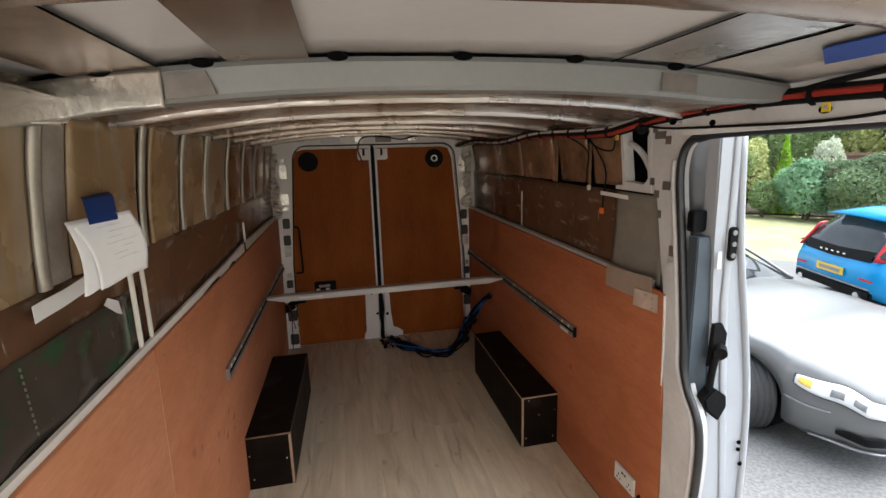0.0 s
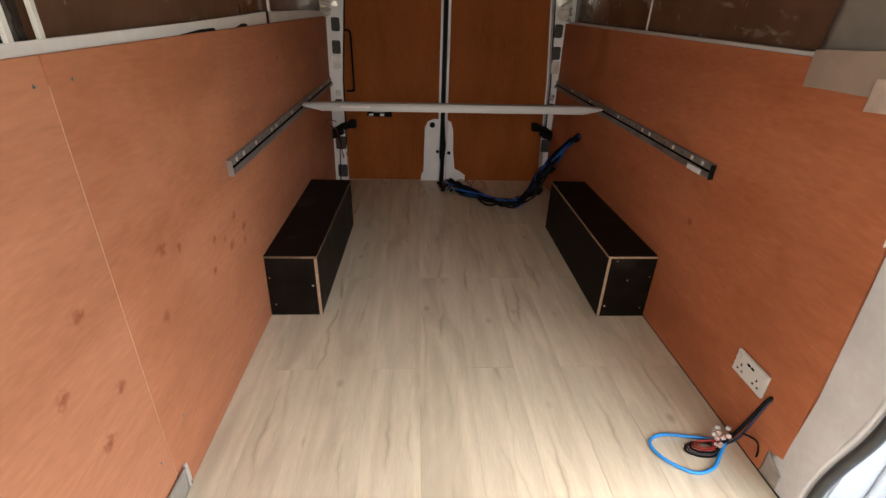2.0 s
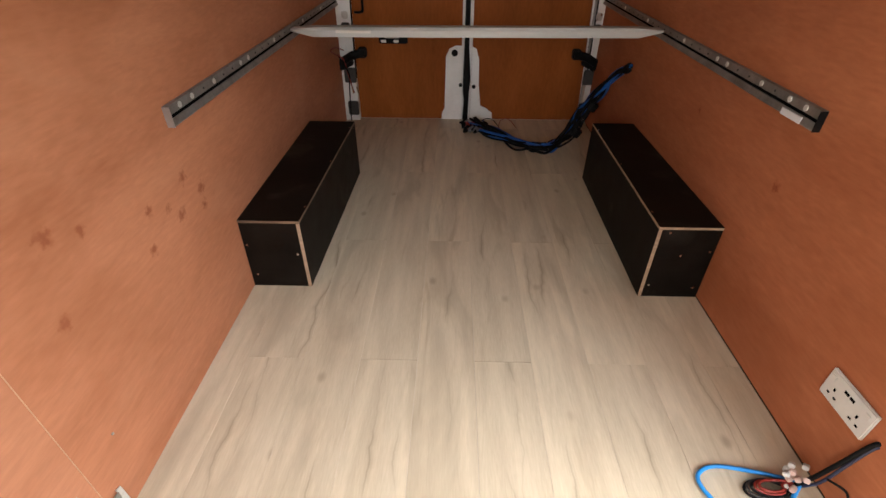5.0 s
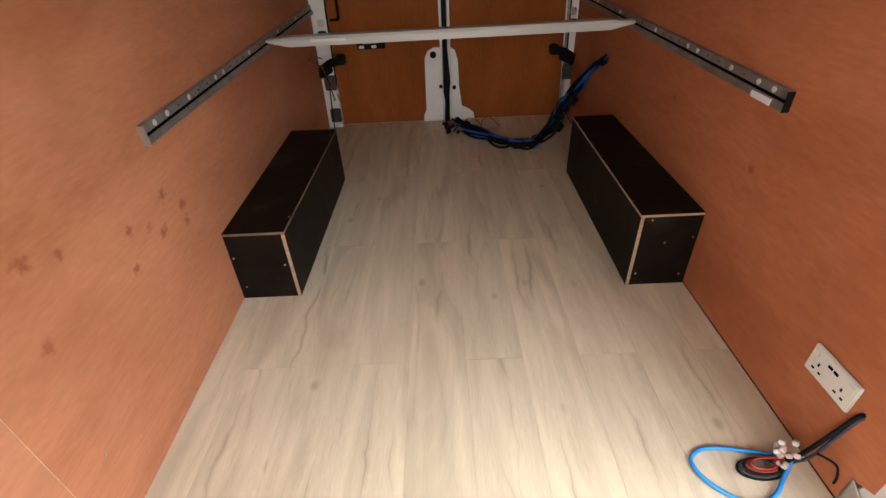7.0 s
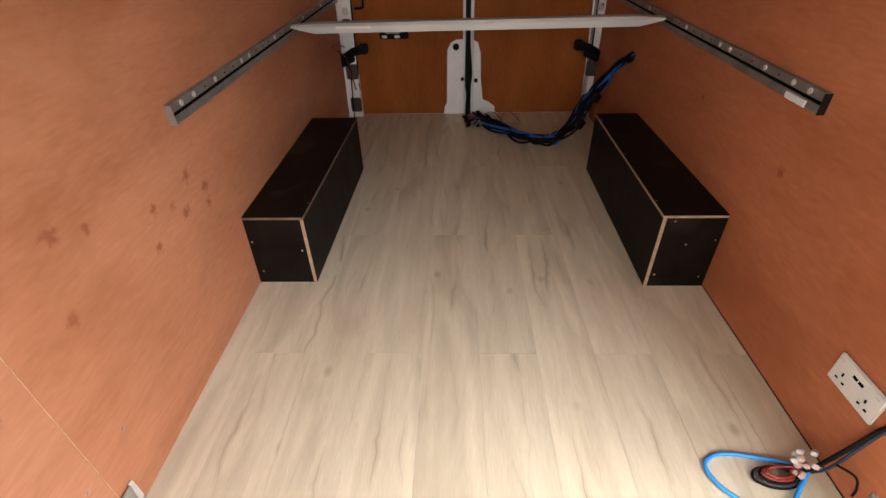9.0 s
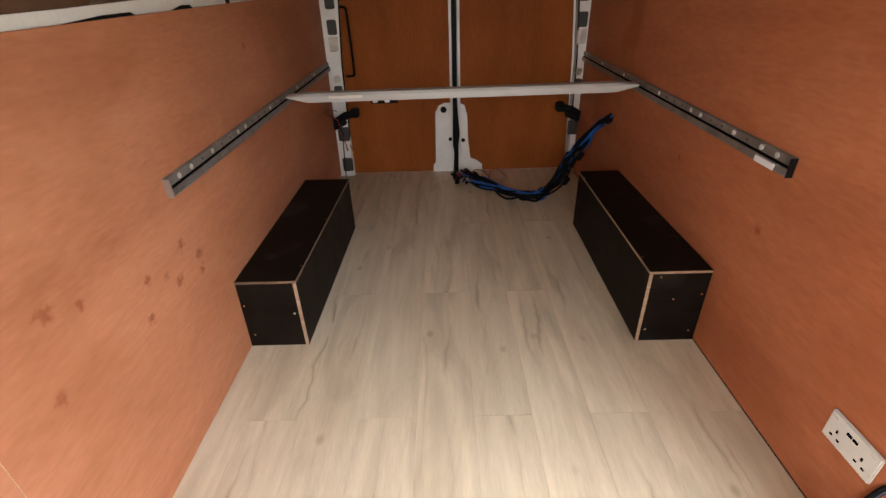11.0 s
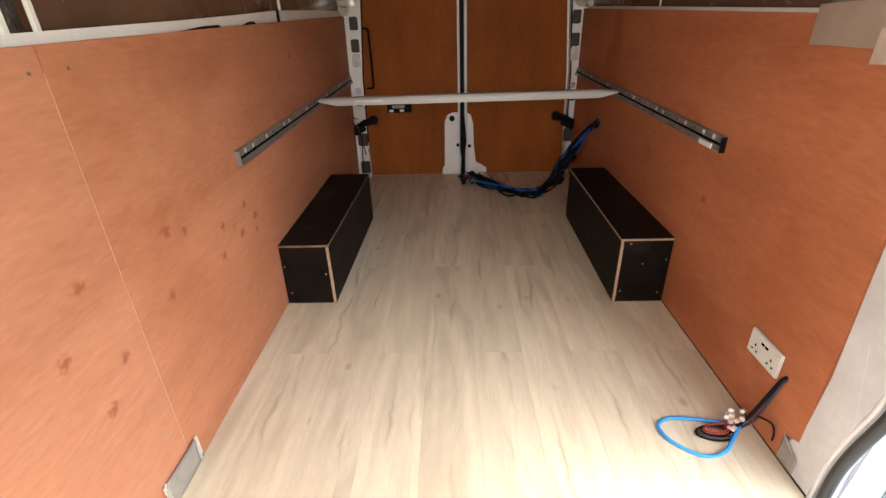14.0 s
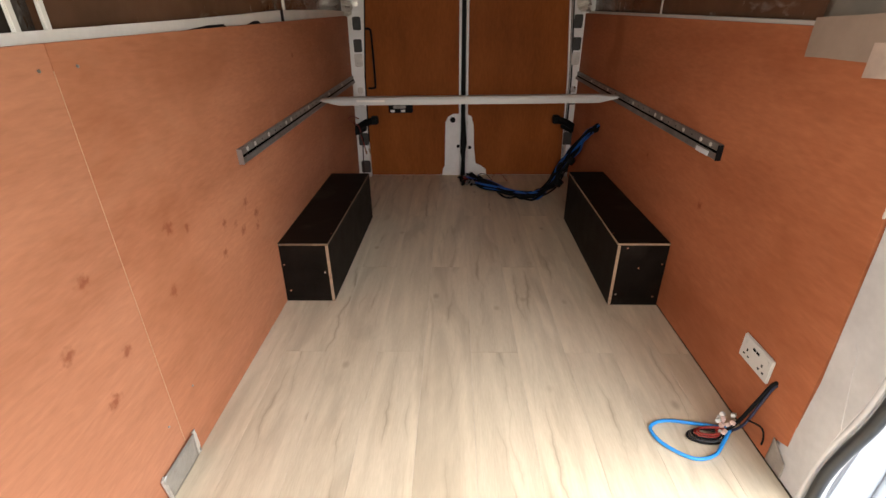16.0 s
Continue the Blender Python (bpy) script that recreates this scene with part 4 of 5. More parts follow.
part("tape_edge", sheet(lambda u, v: (-0.80 + 0.05 * u, -1.365 + 0.08 * v, roof_z(-0.78, -1.35) - 0.045 + 0.07 * u * v), 8, 8, 0.002, 0.008), CRUMPLE, ceiling)
part("tape_patch", prism([(0.44, roof_z(0.44, -1.35) - 0.026), (0.53, roof_z(0.53, -1.35) - 0.026), (0.53, roof_z(0.53, -1.35) + 0.012), (0.44, roof_z(0.44, -1.35) + 0.012)], "y", -1.3625, -1.358), TAPE_GREY, ceiling)
part("roof_skin", sheet(lambda u, v: (-0.86 + 1.72 * u, -3.1 + 1.8 * v, roof_z(-0.86 + 1.72 * u, -1.35) + 0.036), 27, 11, 0.015), ROOFSKIN, ceiling, "bare white roof skin", smooth=True)
part("front_bow", sheet(lambda u, v: (-0.82 + 1.6 * u, -1.84 + 0.1 * v, roof_z(-0.82 + 1.6 * u, -1.35) + 0.0 + 0.03 * abs(v - 0.5)), 24, 4, 0.02, 0.004), FOIL_DARK, ceiling, smooth=True)
for x0, x1, y0, y1, m in ((-0.74, -0.594, -1.74, -1.36, FOIL_DARK), (-0.475, -0.33, -1.74, -1.36, FOIL_DARK), (0.31, 0.49, -1.74, -1.40, FOIL_RIB), (0.51, 0.67, -1.74, -1.40, FOIL_PALE)):
    part("foil_square", sheet(lambda u, v: (x0 + (x1 - x0) * u, y0 + (y1 - y0) * v, roof_z(x0 + (x1 - x0) * u, -1.35) + 0.026), 10, 10, 0.003, 0.0006), m, ceiling)
for x in (-0.592, 0.305, 0.5):
    part("panel_seam", box(x - 0.0006, x + 0.001, -1.74, -1.37, roof_z(x, -1.35) + 0.0238, roof_z(x, -1.35) + 0.026), HOLE, ceiling, "dark seam beside a foil panel")
part("blue_tape", sheet(lambda u, v: (0.565 + 0.1 * u, -1.62 + 0.075 * u - 0.3 * v, roof_z(0.565 + 0.1 * u, -1.35) + 0.018), 6, 8, 0.002), BLUE_TAPE, ceiling, "strip of blue tape")
part("outer_roof", box(-1.03, 0.985, YF, YR + 0.06, 1.98, 2.03), PAINT, ceiling)

# plain front end with the windscreen's opening
wall_front = thing("wall_front", "plain white front end of the van with a windscreen opening", "wall", kind="structure")
part("lower_front", box(-0.985, 0.86, YF - 0.04, YF, -0.35, 1.05), PAINT, wall_front)
part("upper_front", box(-0.985, 0.86, YF - 0.04, YF, 1.85, 1.98), PAINT, wall_front)

# ---- things in the van ----
def wheel_box(x_wall, x_in, y0, y1, h, flare=0.018, edge=None, marks=()):
    """A box of dark film-faced plywood over a wheel arch, pale cut edges and screws showing."""
    s = 1 if x_in > x_wall else -1
    t = thing("wheel_arch_box", "dark brown film-faced plywood box with pale cut edges on the floor", "box", at=(x_wall, y0, 0), group="wheel arch boxes")
    w, d = abs(x_in - x_wall), y1 - y0
    e = 0.0015
    part("front_panel", box(s * 0.002, s * (w - 0.0125), 0.0, 0.012, 0.001, h - 0.0125, 0.0008), FILM, t)
    part("back_panel", box(s * 0.002, s * (w - 0.0125), d - 0.012, d, 0.001, h - 0.0125, 0.0008), FILM, t)
    part("side_panel", box(s * (w - 0.012), s * w, 0.0005, d, 0.001, h - 0.0125, 0.0008), FILM, t)
    top = part("top_panel", box(s * 0.002, s * w, -0.001, d, h - 0.012, h, 0.0008), FILM, t)
    side_edge = part("cut_edge", box(s * (w - 0.0125), s * (w + 0.0003), -0.0012, 0.0002, 0.003, h - 0.013), PLY_EDGE, t, "pale cut plywood edge")
    part("cut_edge", box(s * 0.003, s * (w + 0.0004), -0.0022, -0.0008, h - 0.0105, h - 0.0015), edge or PLY_EDGE, t, "pale cut plywood edge")
    part("cut_edge", box(s * (w - 0.0005), s * (w + 0.0014), 0.0, d, h - 0.0105, h - 0.0015), edge or PLY_EDGE, t, "pale cut plywood edge")
    for x, z in marks:
        part("screw", disc((s * x, -0.0012, z), "y", 0.0045, 0.003, 8), CHROME, t)
    for y in (0.1, d * 0.5, d - 0.1):
        part("screw", disc((s * (w - 0.006), y, h + 0.0005), "z", 0.004, 0.002, 8), CHROME, t)
    for ob in t.children:  # the box is a little wider at its rear end
        for v in ob.data.vertices:
            if abs(v.co.x) > 0.5 * w:
                v.co.x += s * flare * v.co.y / d
    return t


wheel_box(-W - 0.003, -0.644, 0.0, 1.025, 0.309, 0.018, WORN_EDGE, ((0.02, 0.2), (0.03, 0.06), (0.205, 0.16)))
wheel_box(W - 0.001, 0.646, -0.024, 1.0, 0.324, -0.012, None, ((0.185, 0.3), (0.02, 0.22), (0.12, 0.2), (0.03, 0.05), (0.2, 0.06)))


def rail(x_wall, s, y0, y1, z, tilt, wording):
    """A slotted cargo rail screwed to the lining."""
    r = thing("cargo_rail", wording, "rail", at=(x_wall, y0, z), group="cargo rails")
    L = y1 - y0
    prof = [(0.0, -0.025), (0.021, -0.025), (0.023, -0.021), (0.019, -0.004), (0.007, -0.003), (0.007, 0.001), (0.012, 0.003), (0.012, 0.027), (0.009, 0.029), (0.0, 0.029)]
    bm = bmesh.new()
    r0 = [bm.verts.new((s * a, 0, b)) for a, b in prof]
    r1 = [bm.verts.new((s * a, L, b + tilt)) for a, b in prof]
    bm.faces.new(r0)
    bm.faces.new(r1[::-1])
    n = len(prof)
    for k in range(n):
        bm.faces.new((r0[k], r1[k], r1[(k + 1) % n], r0[(k + 1) % n]))
    part("channel", bm, RAIL, r)
    # black filler in the channel paints the shade inside the slot
    groove = bmesh.new()
    for y in (0.002, L - 0.002):
        for a, b in ((0.0072, -0.0045), (0.0162, -0.0038), (0.0122, 0.0026), (0.0072, 0.0015)):
            groove.verts.new((s * a, y, b + tilt * y / L))
    groove.verts.ensure_lookup_table()
    for q in ((0, 1, 2, 3), (7, 6, 5, 4), (0, 4, 5, 1), (1, 5, 6, 2), (2, 6, 7, 3), (3, 7, 4, 0)):
        groove.faces.new([groove.verts[i] for i in q])
    part("groove", groove, HOLE, r, "dark slot along the rail")
    part("end_face", box(s * 0.001, s * 0.021, -0.0025, -0.0003, -0.027, 0.028), ALLOY if s > 0 else BLACK, r, "bright sawn end" if s > 0 else "dark end")
    for k in range(27):
        y = 0.065 + 0.0745 * k
        if y > L - 0.03:
            break
        head = k in (0, 1, 3, 6, 7, 11, 17, 22)
        part("screw_head", disc((s * 0.0128, y, 0.015 + tilt * y / L), "x", 0.0085 if head else 0.003, 0.004, 10), ZINC if head else RUBBER_GREY, r, "bright screw head" if head else "empty screw hole")
    return r


rail(-W + 0.011, 1, -0.212, 1.9, 0.764, 0.018, "galvanised slotted rail screwed along the plywood lining")
rr = rail(W, -1, -0.218, 1.9, 0.775, 0.024, "galvanised slotted rail with a white sticker near its end")
part("sticker", box(-0.0245, -0.0205, 0.05, 0.14, -0.024, -0.006), PAPER, rr, "white label sticker")

beam = thing("load_bar", "grey aluminium load bar resting across both rails", "bar", at=(0, 0.9, 0.793))
bm = bmesh.new()
prof = [(-0.035, 0.0), (-0.032, -0.028), (0.032, -0.028), (0.035, 0.004), (0.028, 0.013), (-0.028, 0.013)]
ends = []
for x, lift in ((-0.845, 1), (-0.74, 0), (0.74, 0), (0.845, 1)):
    ends.append([bm.verts.new((x, a + (-0.02 * x), (b * 0.25 + 0.003 if lift else b) + 0.008 * x)) for a, b in prof])
for a, b in zip(ends, ends[1:]):
    for k in range(6):
        bm.faces.new((a[k], b[k], b[(k + 1) % 6], a[(k + 1) % 6]))
bm.faces.new(ends[0])
bm.faces.new(ends[-1][::-1])
part("bar", bm, BEAM, beam)
part("strap", box(-0.63, -0.47, -0.042, -0.036, -0.012, 0.0), CREAM, beam, "strip of pale tape")

socket = thing("wall_socket", "white double mains socket with USB ports on the plywood", "socket", at=(W, -0.699, 0.26))
face = part("face_plate", box(-0.011, -0.0005, -0.073, 0.073, -0.043, 0.043, 0.003), WHITE, socket)
for yc in (0.038, -0.038):
    for dy, dz, w, h in ((0, -0.002, 0.005, 0.009), (-0.011, -0.021, 0.008, 0.005), (0.011, -0.021, 0.008, 0.005)):
        part("pin_hole", box(-0.0122, -0.0108, yc + dy - w / 2, yc + dy + w / 2, dz - h / 2, dz + h / 2), HOLE, face)
    part("switch", box(-0.0145, -0.0108, yc + (0.018 if yc > 0 else -0.018) - 0.009, yc + (0.018 if yc > 0 else -0.018) + 0.009, 0.015, 0.033, 0.002), WHITE, face)
for yc in (-0.008, 0.01):
    part("usb_port", box(-0.0122, -0.0108, yc - 0.007, yc + 0.007, 0.016, 0.024), HOLE, face)

# coil of cables on the floor by the socket
coil = thing("cable_coil", "coil of bright blue cable on the floor beside the plywood", "cable", at=(0.785, -0.772, 0.0))
part("blue_loop", tube(spline([(0.03, 0.0, 0.03), (-0.06, 0.035, 0.012), (-0.16, 0.05, 0.008), (-0.215, 0.02, 0.008), (-0.2, -0.04, 0.008), (-0.13, -0.095, 0.008), (-0.06, -0.085, 0.009), (-0.01, -0.04, 0.02), (0.02, -0.01, 0.035)], 8), 0.0056, 8), BLUE_CABLE, coil, smooth=True)
for k, (m, r) in enumerate(((BLACK, 0.052), (RUBBER_GREY, 0.047), (BLACK, 0.04), (RED_CABLE, 0.034), (RED_CABLE, 0.027))):
    part("small_wire", tube(spline([(0.0, 0.0, 0.035)] + [(-0.05 + r * math.cos(a + k * 0.3) * 1.15, -0.012 + 0.55 * r * math.sin(a + k * 0.3), 0.008 + 0.006 * k) for a in (0.4, 1.4, 2.4, 3.4, 4.4, 5.4)] + [(0.005, -0.006, 0.035)], 6), 0.0035, 6), m, coil, "thin red wire" if m is RED_CABLE else "thin dark wire", smooth=True)
PINK = material("pinkish_terminal_plastic", (0.62, 0.45, 0.39), 0.45, vary=0.08, scale=20)
rnd = random.Random(4)
for k in range(12):
    c = Vector((0.004 + rnd.uniform(-0.026, 0.036), rnd.uniform(-0.03, 0.026), 0.012 + rnd.uniform(0.0, 0.075)))
    part("terminal_block", box(-0.009, 0.009, -0.006, 0.006, -0.007, 0.007, 0.002), (PINK, WHITE)[k % 2], coil, "white terminal block", shift=Matrix.Translation(c) @ pose(0, 0, 0, rnd.uniform(0, 90), rnd.uniform(0, 90), 40))
LEAD = material("dark_navy_cable", (0.012, 0.018, 0.05), 0.4, vary=0.2, scale=20)
lead = thing("cable_tail", "dark cable coming out of a hole in the plywood", "cable", at=(0.80, -0.78, 0.0))
part("dark_lead", tube(spline([(-0.005, 0.0, 0.03), (0.02, -0.005, 0.08), (0.045, -0.013, 0.17), (0.065, -0.018, 0.238), (0.08, -0.02, 0.25)], 6), 0.0058, 8), BLACK, lead, smooth=True)
part("dark_lead", tube(spline([(0.008, -0.003, 0.03), (0.03, -0.015, 0.075), (0.053, -0.018, 0.165), (0.067, -0.022, 0.231), (0.082, -0.023, 0.243)], 6), 0.0042, 8), LEAD, lead, "dark blue cable", smooth=True)
part("earth_wire", tube(spline([(0.03, -0.02, 0.1), (0.055, -0.05, 0.1), (0.06, -0.065, 0.075), (0.058, -0.07, 0.05)], 6), 0.003, 6), BLACK, lead, smooth=True)

LOOM_BLUE = material("deep_blue_cable", (0.012, 0.10, 0.40), 0.35, vary=0.2, scale=20)
# cable loom on the floor at the rear
loom = thing("cable_loom", "loom of dark blue cables lying on the laminate floor", "cable", at=(0.4, 1.4, 0.0))
rnd = random.Random(11)
for k in range(17):
    def off(f):
        return Vector((rnd.uniform(-0.04, 0.04), rnd.uniform(-0.04, 0.04), rnd.uniform(0, 0.05))) * f
    pts = [Vector(p) + off(f) for p, f in (((-0.36 + rnd.uniform(-0.06, 0.06), 0.36 + rnd.uniform(-0.05, 0.05), 0.02), 1), ((-0.22, 0.2, 0.012), 1), ((-0.06, 0.0, 0.012), 1), ((0.05, -0.06, 0.012), 1), ((0.15, -0.03, 0.016), 1), ((0.25, 0.06, 0.06), 1), ((0.33, 0.07, 0.2), 0.9), ((0.39, 0.02, 0.35), 0.8), ((0.43, -0.08, 0.47), 0.6), ((0.455, -0.16, 0.54), 0.25), ((0.48, -0.19, 0.565), 0.1))]
    m = (BLACK, LOOM_BLUE, BLACK, BLACK, BLACK, NAVY_CABLE)[k % 6]
    part("cable", tube(spline([tuple(p) for p in pts], 6), rnd.uniform(0.006, 0.009), 6), m, loom, "black cable" if m is BLACK else "blue cable", smooth=True)
part("tape_wrap", tube(spline([(0.455, -0.15, 0.535), (0.47, -0.18, 0.56)], 4), 0.024, 10), BLACK, loom, "black tape wrap")
for x, y, z in ((0.30, 0.055, 0.1), (0.37, 0.05, 0.27)):
    part("tape_wrap", tube([(x - 0.012, y + 0.002, z - 0.02), (x + 0.012, y - 0.002, z + 0.02)], 0.036, 10), BLACK, loom, "black tape wrap")
for k in range(30):
    a = rnd.uniform(0, 6.28)
    p = Vector((-0.36 + rnd.uniform(-0.06, 0.08), 0.33 + rnd.uniform(-0.08, 0.08), 0.012))
    q = p + Vector((0.05 * math.cos(a), 0.05 * math.sin(a), rnd.uniform(0, 0.03)))
    part("plug", tube([tuple(p), tuple((p + q) / 2 + Vector((0, 0, 0.02))), tuple(q)], rnd.uniform(0.006, 0.013), 7), (BLACK, GALV, BLACK, RED_CABLE, BLACK)[k % 5], loom, "small connector plug")
for k, m in enumerate((BLACK, RED_CABLE)):
    part("thin_wire", tube(spline([(-0.3 + 0.13 * k, 0.3, 0.02), (-0.29 + 0.13 * k, 0.37, 0.045), (-0.25 + 0.13 * k, 0.41, 0.055), (-0.2 + 0.12 * k, 0.41, 0.04), (-0.16 + 0.12 * k, 0.36, 0.006)], 6), 0.0025, 5), m, loom, smooth=True)

# long cable run under the roof on the right
run = thing("roof_cable_run", "bundle of red and black cables tied along the roof edge", "cable")
for k in range(7):
    a = 2 * math.pi * k / 7
    r = 0.0 if k == 0 else 0.0145
    m = (RED_CABLE, RED_CABLE, BLACK, PAINT_D, BLACK, RED_CABLE, BLACK)[k]
    pts = [(0.775 + 0.03 * (y < -0.7) + r * math.cos(a + y), y, (1.800 + 0.012 * math.sin(y * 5 + 1.3) + (0.02 if y < -0.8 else 0.0) + 0.012 * max(0, y)) + r * math.sin(a + y)) for y in [-2.6 + 0.15 * i for i in range(31)]]
    part("cable", tube(spline(pts, 2), 0.0085, 6), m, run, "red cable" if m is RED_CABLE else "black cable" if m is BLACK else "white cable", smooth=True)
for i in range(24):
    y = -1.9 + 0.16 * i
    z = 1.800 + 0.012 * math.sin(y * 5 + 1.3) + (0.02 if y < -0.8 else 0.0) + 0.012 * max(0, y)
    part("cable_tie", tube([(0.775 + 0.03 * (y < -0.7), y - 0.006, z), (0.775 + 0.03 * (y < -0.7), y + 0.006, z)], 0.0255, 10), BLACK, run, "black cable tie")
part("loose_cable", tube(spline([(0.79, -1.75, 1.79), (0.785, -1.5, 1.765), (0.785, -1.2, 1.77), (0.785, -0.95, 1.78), (0.78, -0.8, 1.80)], 6), 0.004, 6), BLACK, run, smooth=True)
part("loose_cable", tube(spline([(0.79, -1.75, 1.86), (0.79, -1.5, 1.85), (0.79, -1.3, 1.83), (0.785, -1.0, 1.835), (0.78, -0.8, 1.81)], 6), 0.007, 6), BLACK, run, smooth=True)
for y, z in ((-0.67, 1.763), (-1.471, 1.792)):
    t = part("yellow_tag", box(0.772, 0.776, y - 0.010, y + 0.010, z - 0.010, z + 0.010, 0.001), YELLOW, run, "yellow cable tag", )
    part("tag_mark", box(0.7705, 0.7718, y - 0.005, y + 0.004, z - 0.003, z + 0.004), INK, t)
for pts in ([(0.79, -0.2, 1.8), (0.90, -0.22, 1.72), (0.91, -0.21, 1.62), (0.915, -0.2, 1.56)], [(0.79, -0.4, 1.79), (0.86, -0.38, 1.72), (0.91, -0.38, 1.62), (0.92, -0.35, 1.5), (0.925, -0.338, 1.44)], [(0.79, -0.38, 1.79), (0.82, -0.45, 1.73), (0.83, -0.55, 1.715), (0.80, -0.62, 1.76), (0.79, -0.66, 1.80)]):
    part("hanging_cable", tube(spline(pts, 6), 0.004, 6), BLACK, run, smooth=True)
plug = part("orange_plug", box(0.915, 0.927, -0.352, -0.325, 1.42, 1.448, 0.003), ORANGE, run, "orange connector")

part("white_plug", box(0.908, 0.922, -0.235, -0.212, 1.525, 1.552, 0.004), WHITE, run, "white connector")

# sheet of paper taped to the left wall
PENCIL = material("pencil_line", (0.5, 0.5, 0.53), 0.8)
note = thing("paper_note", "curling white paper note with handwriting under blue tape", "paper", at=(-0.868, -1.2, 1.55))


def leaf(tl, tr, bl, br, bulge):
    """A hanging leaf between four corners, bowed off the wall."""
    def fn(u, v):
        w = 1 - v
        top, low = Vector(tl).lerp(Vector(tr), u), Vector(bl).lerp(Vector(br), u)
        p = top.lerp(low, w) - note.location
        return p + Vector((bulge * math.sin(math.pi * w) - 0.006 * (1 - w) ** 3, 0, -0.002 * math.sin(7 * u + 0.5) * w * w))
    return fn


curl = leaf((-0.827, -1.256, 1.600), (-0.752, -1.16, 1.612), (-0.782, -1.285, 1.462), (-0.748, -1.138, 1.474), 0.012)
part("front_leaf", sheet(curl, 16, 14, 0.0008), PAPER, note, smooth=True)
part("back_leaf", sheet(leaf((-0.832, -1.262, 1.601), (-0.80, -1.22, 1.606), (-0.80, -1.312, 1.457), (-0.778, -1.25, 1.464), 0.010), 8, 12, 0.0008), PAPER, note, smooth=True)
for k in range(7):
    v = 0.85 - 0.085 * k
    u0, u1 = (0.3, 0.42, 0.36, 0.3, 0.5, 0.33, 0.4)[k], (0.7, 0.9, 0.62, 0.85, 0.75, 0.6, 0.8)[k]
    pts = [Vector(curl(u0 + (u1 - u0) * i / 8, v)) + Vector((0.0018, -0.0012, 0.0004 * math.sin(3 * i))) for i in range(9)]
    part("writing_bar", tube([tuple(p) for p in pts], 0.0006, 4), PENCIL, note, "faint grey handwriting")
tape_rows = (((-0.791, -1.267, 1.595), (-0.767, -1.198, 1.597)), ((-0.838, -1.18, 1.641), (-0.799, -1.128, 1.643)), ((-0.869, -1.123, 1.643), (-0.869, -0.99, 1.649)))


def tape(u, v):
    """A flat strip from the paper up and back to the wall."""
    k = 0 if v < 0.5 else 1
    a, b = [Vector(r[0]).lerp(Vector(r[1]), u) for r in tape_rows[k:k + 2]]
    return a.lerp(b, 2 * v - k) - note.location


for x in (-0.592, 0.305, 0.5):
    part("panel_seam", box(x - 0.0006, x + 0.001, -1.74, -1.37, roof_z(x, -1.35) + 0.0238, roof_z(x, -1.35) + 0.026), HOLE, ceiling, "dark seam beside a foil panel")
part("blue_tape", sheet(tape, 6, 8, 0.0008), BLUE_TAPE, note, "blue masking tape")
scrap = thing("paper_scrap", "small torn white paper scrap on the dark film", "paper", at=(-0.884, -1.035, 1.352))
part("scrap", prism([(-0.04, 0.02), (-0.018, 0.032), (0.03, 0.01), (0.04, -0.03), (0.018, -0.02)], "x", 0.0, 0.002), PAPER, scrap)
strip = thing("paper_strip", "strip of pale tape along the band's top", "tape", at=(-0.876, -1.25, 1.44))
part("strip", sheet(lambda u, v: (0.004, -0.1 + 0.2 * u, -0.02 + 0.035 * v + 0.01 * u), 6, 2, 0.001, 0.003), PAPER, strip)

# ---- the open sliding door ----
slide = thing("sliding_door", "white sliding door standing open outside the van", "door", at=(0, -1.0, 0))
prof = [(0.94, -0.3), (1.16, -0.3), (1.175, 0.3), (1.165, 0.75), (1.115, 1.1), (1.065, 1.4), (1.035, 1.75), (1.0, 1.84), (0.945, 1.84), (0.955, 1.4), (0.985, 0.9), (0.985, 0.4)]
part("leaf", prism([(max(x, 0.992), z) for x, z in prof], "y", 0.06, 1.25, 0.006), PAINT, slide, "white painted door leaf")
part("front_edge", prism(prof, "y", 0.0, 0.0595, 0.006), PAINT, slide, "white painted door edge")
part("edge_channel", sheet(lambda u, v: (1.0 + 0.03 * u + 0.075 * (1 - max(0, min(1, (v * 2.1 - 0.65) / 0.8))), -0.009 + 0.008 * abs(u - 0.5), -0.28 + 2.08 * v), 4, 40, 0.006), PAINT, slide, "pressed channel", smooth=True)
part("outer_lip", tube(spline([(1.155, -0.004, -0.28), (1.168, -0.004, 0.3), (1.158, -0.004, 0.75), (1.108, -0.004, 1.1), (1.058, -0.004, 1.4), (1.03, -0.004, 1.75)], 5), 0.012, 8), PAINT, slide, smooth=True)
part("inner_lining", prism([(0.9, 0.2), (0.982, 0.2), (0.985, 0.9), (0.972, 1.3), (0.95, 1.41), (0.9, 1.41)], "y", 0.012, 0.06, 0.004), INNER_GREY, slide, "blue-grey door lining")
part("recess", prism(rounded(0.895, 0.95, 1.425, 1.50, 0.012, 3), "y", 0.035, 0.068, 0.003), BLACK, slide, "black recessed bracket")
latch = part("striker", prism(rounded(1.0, 1.035, 1.325, 1.445, 0.016, 4), "y", -0.018, -0.006, 0.003), BLACK, slide, "black striker plate")
for z in (1.345, 1.385, 1.425):
    part("striker_screw", disc((1.0175, -0.019, z), "y", 0.009, 0.005, 12), GALV, latch)
roller = part("roller_bracket", prism([(0.955, 0.94), (1.02, 0.96), (1.025, 1.06), (1.0, 1.1), (0.965, 1.1)], "y", -0.022, -0.006, 0.003), BLACK, slide, "black roller bracket")
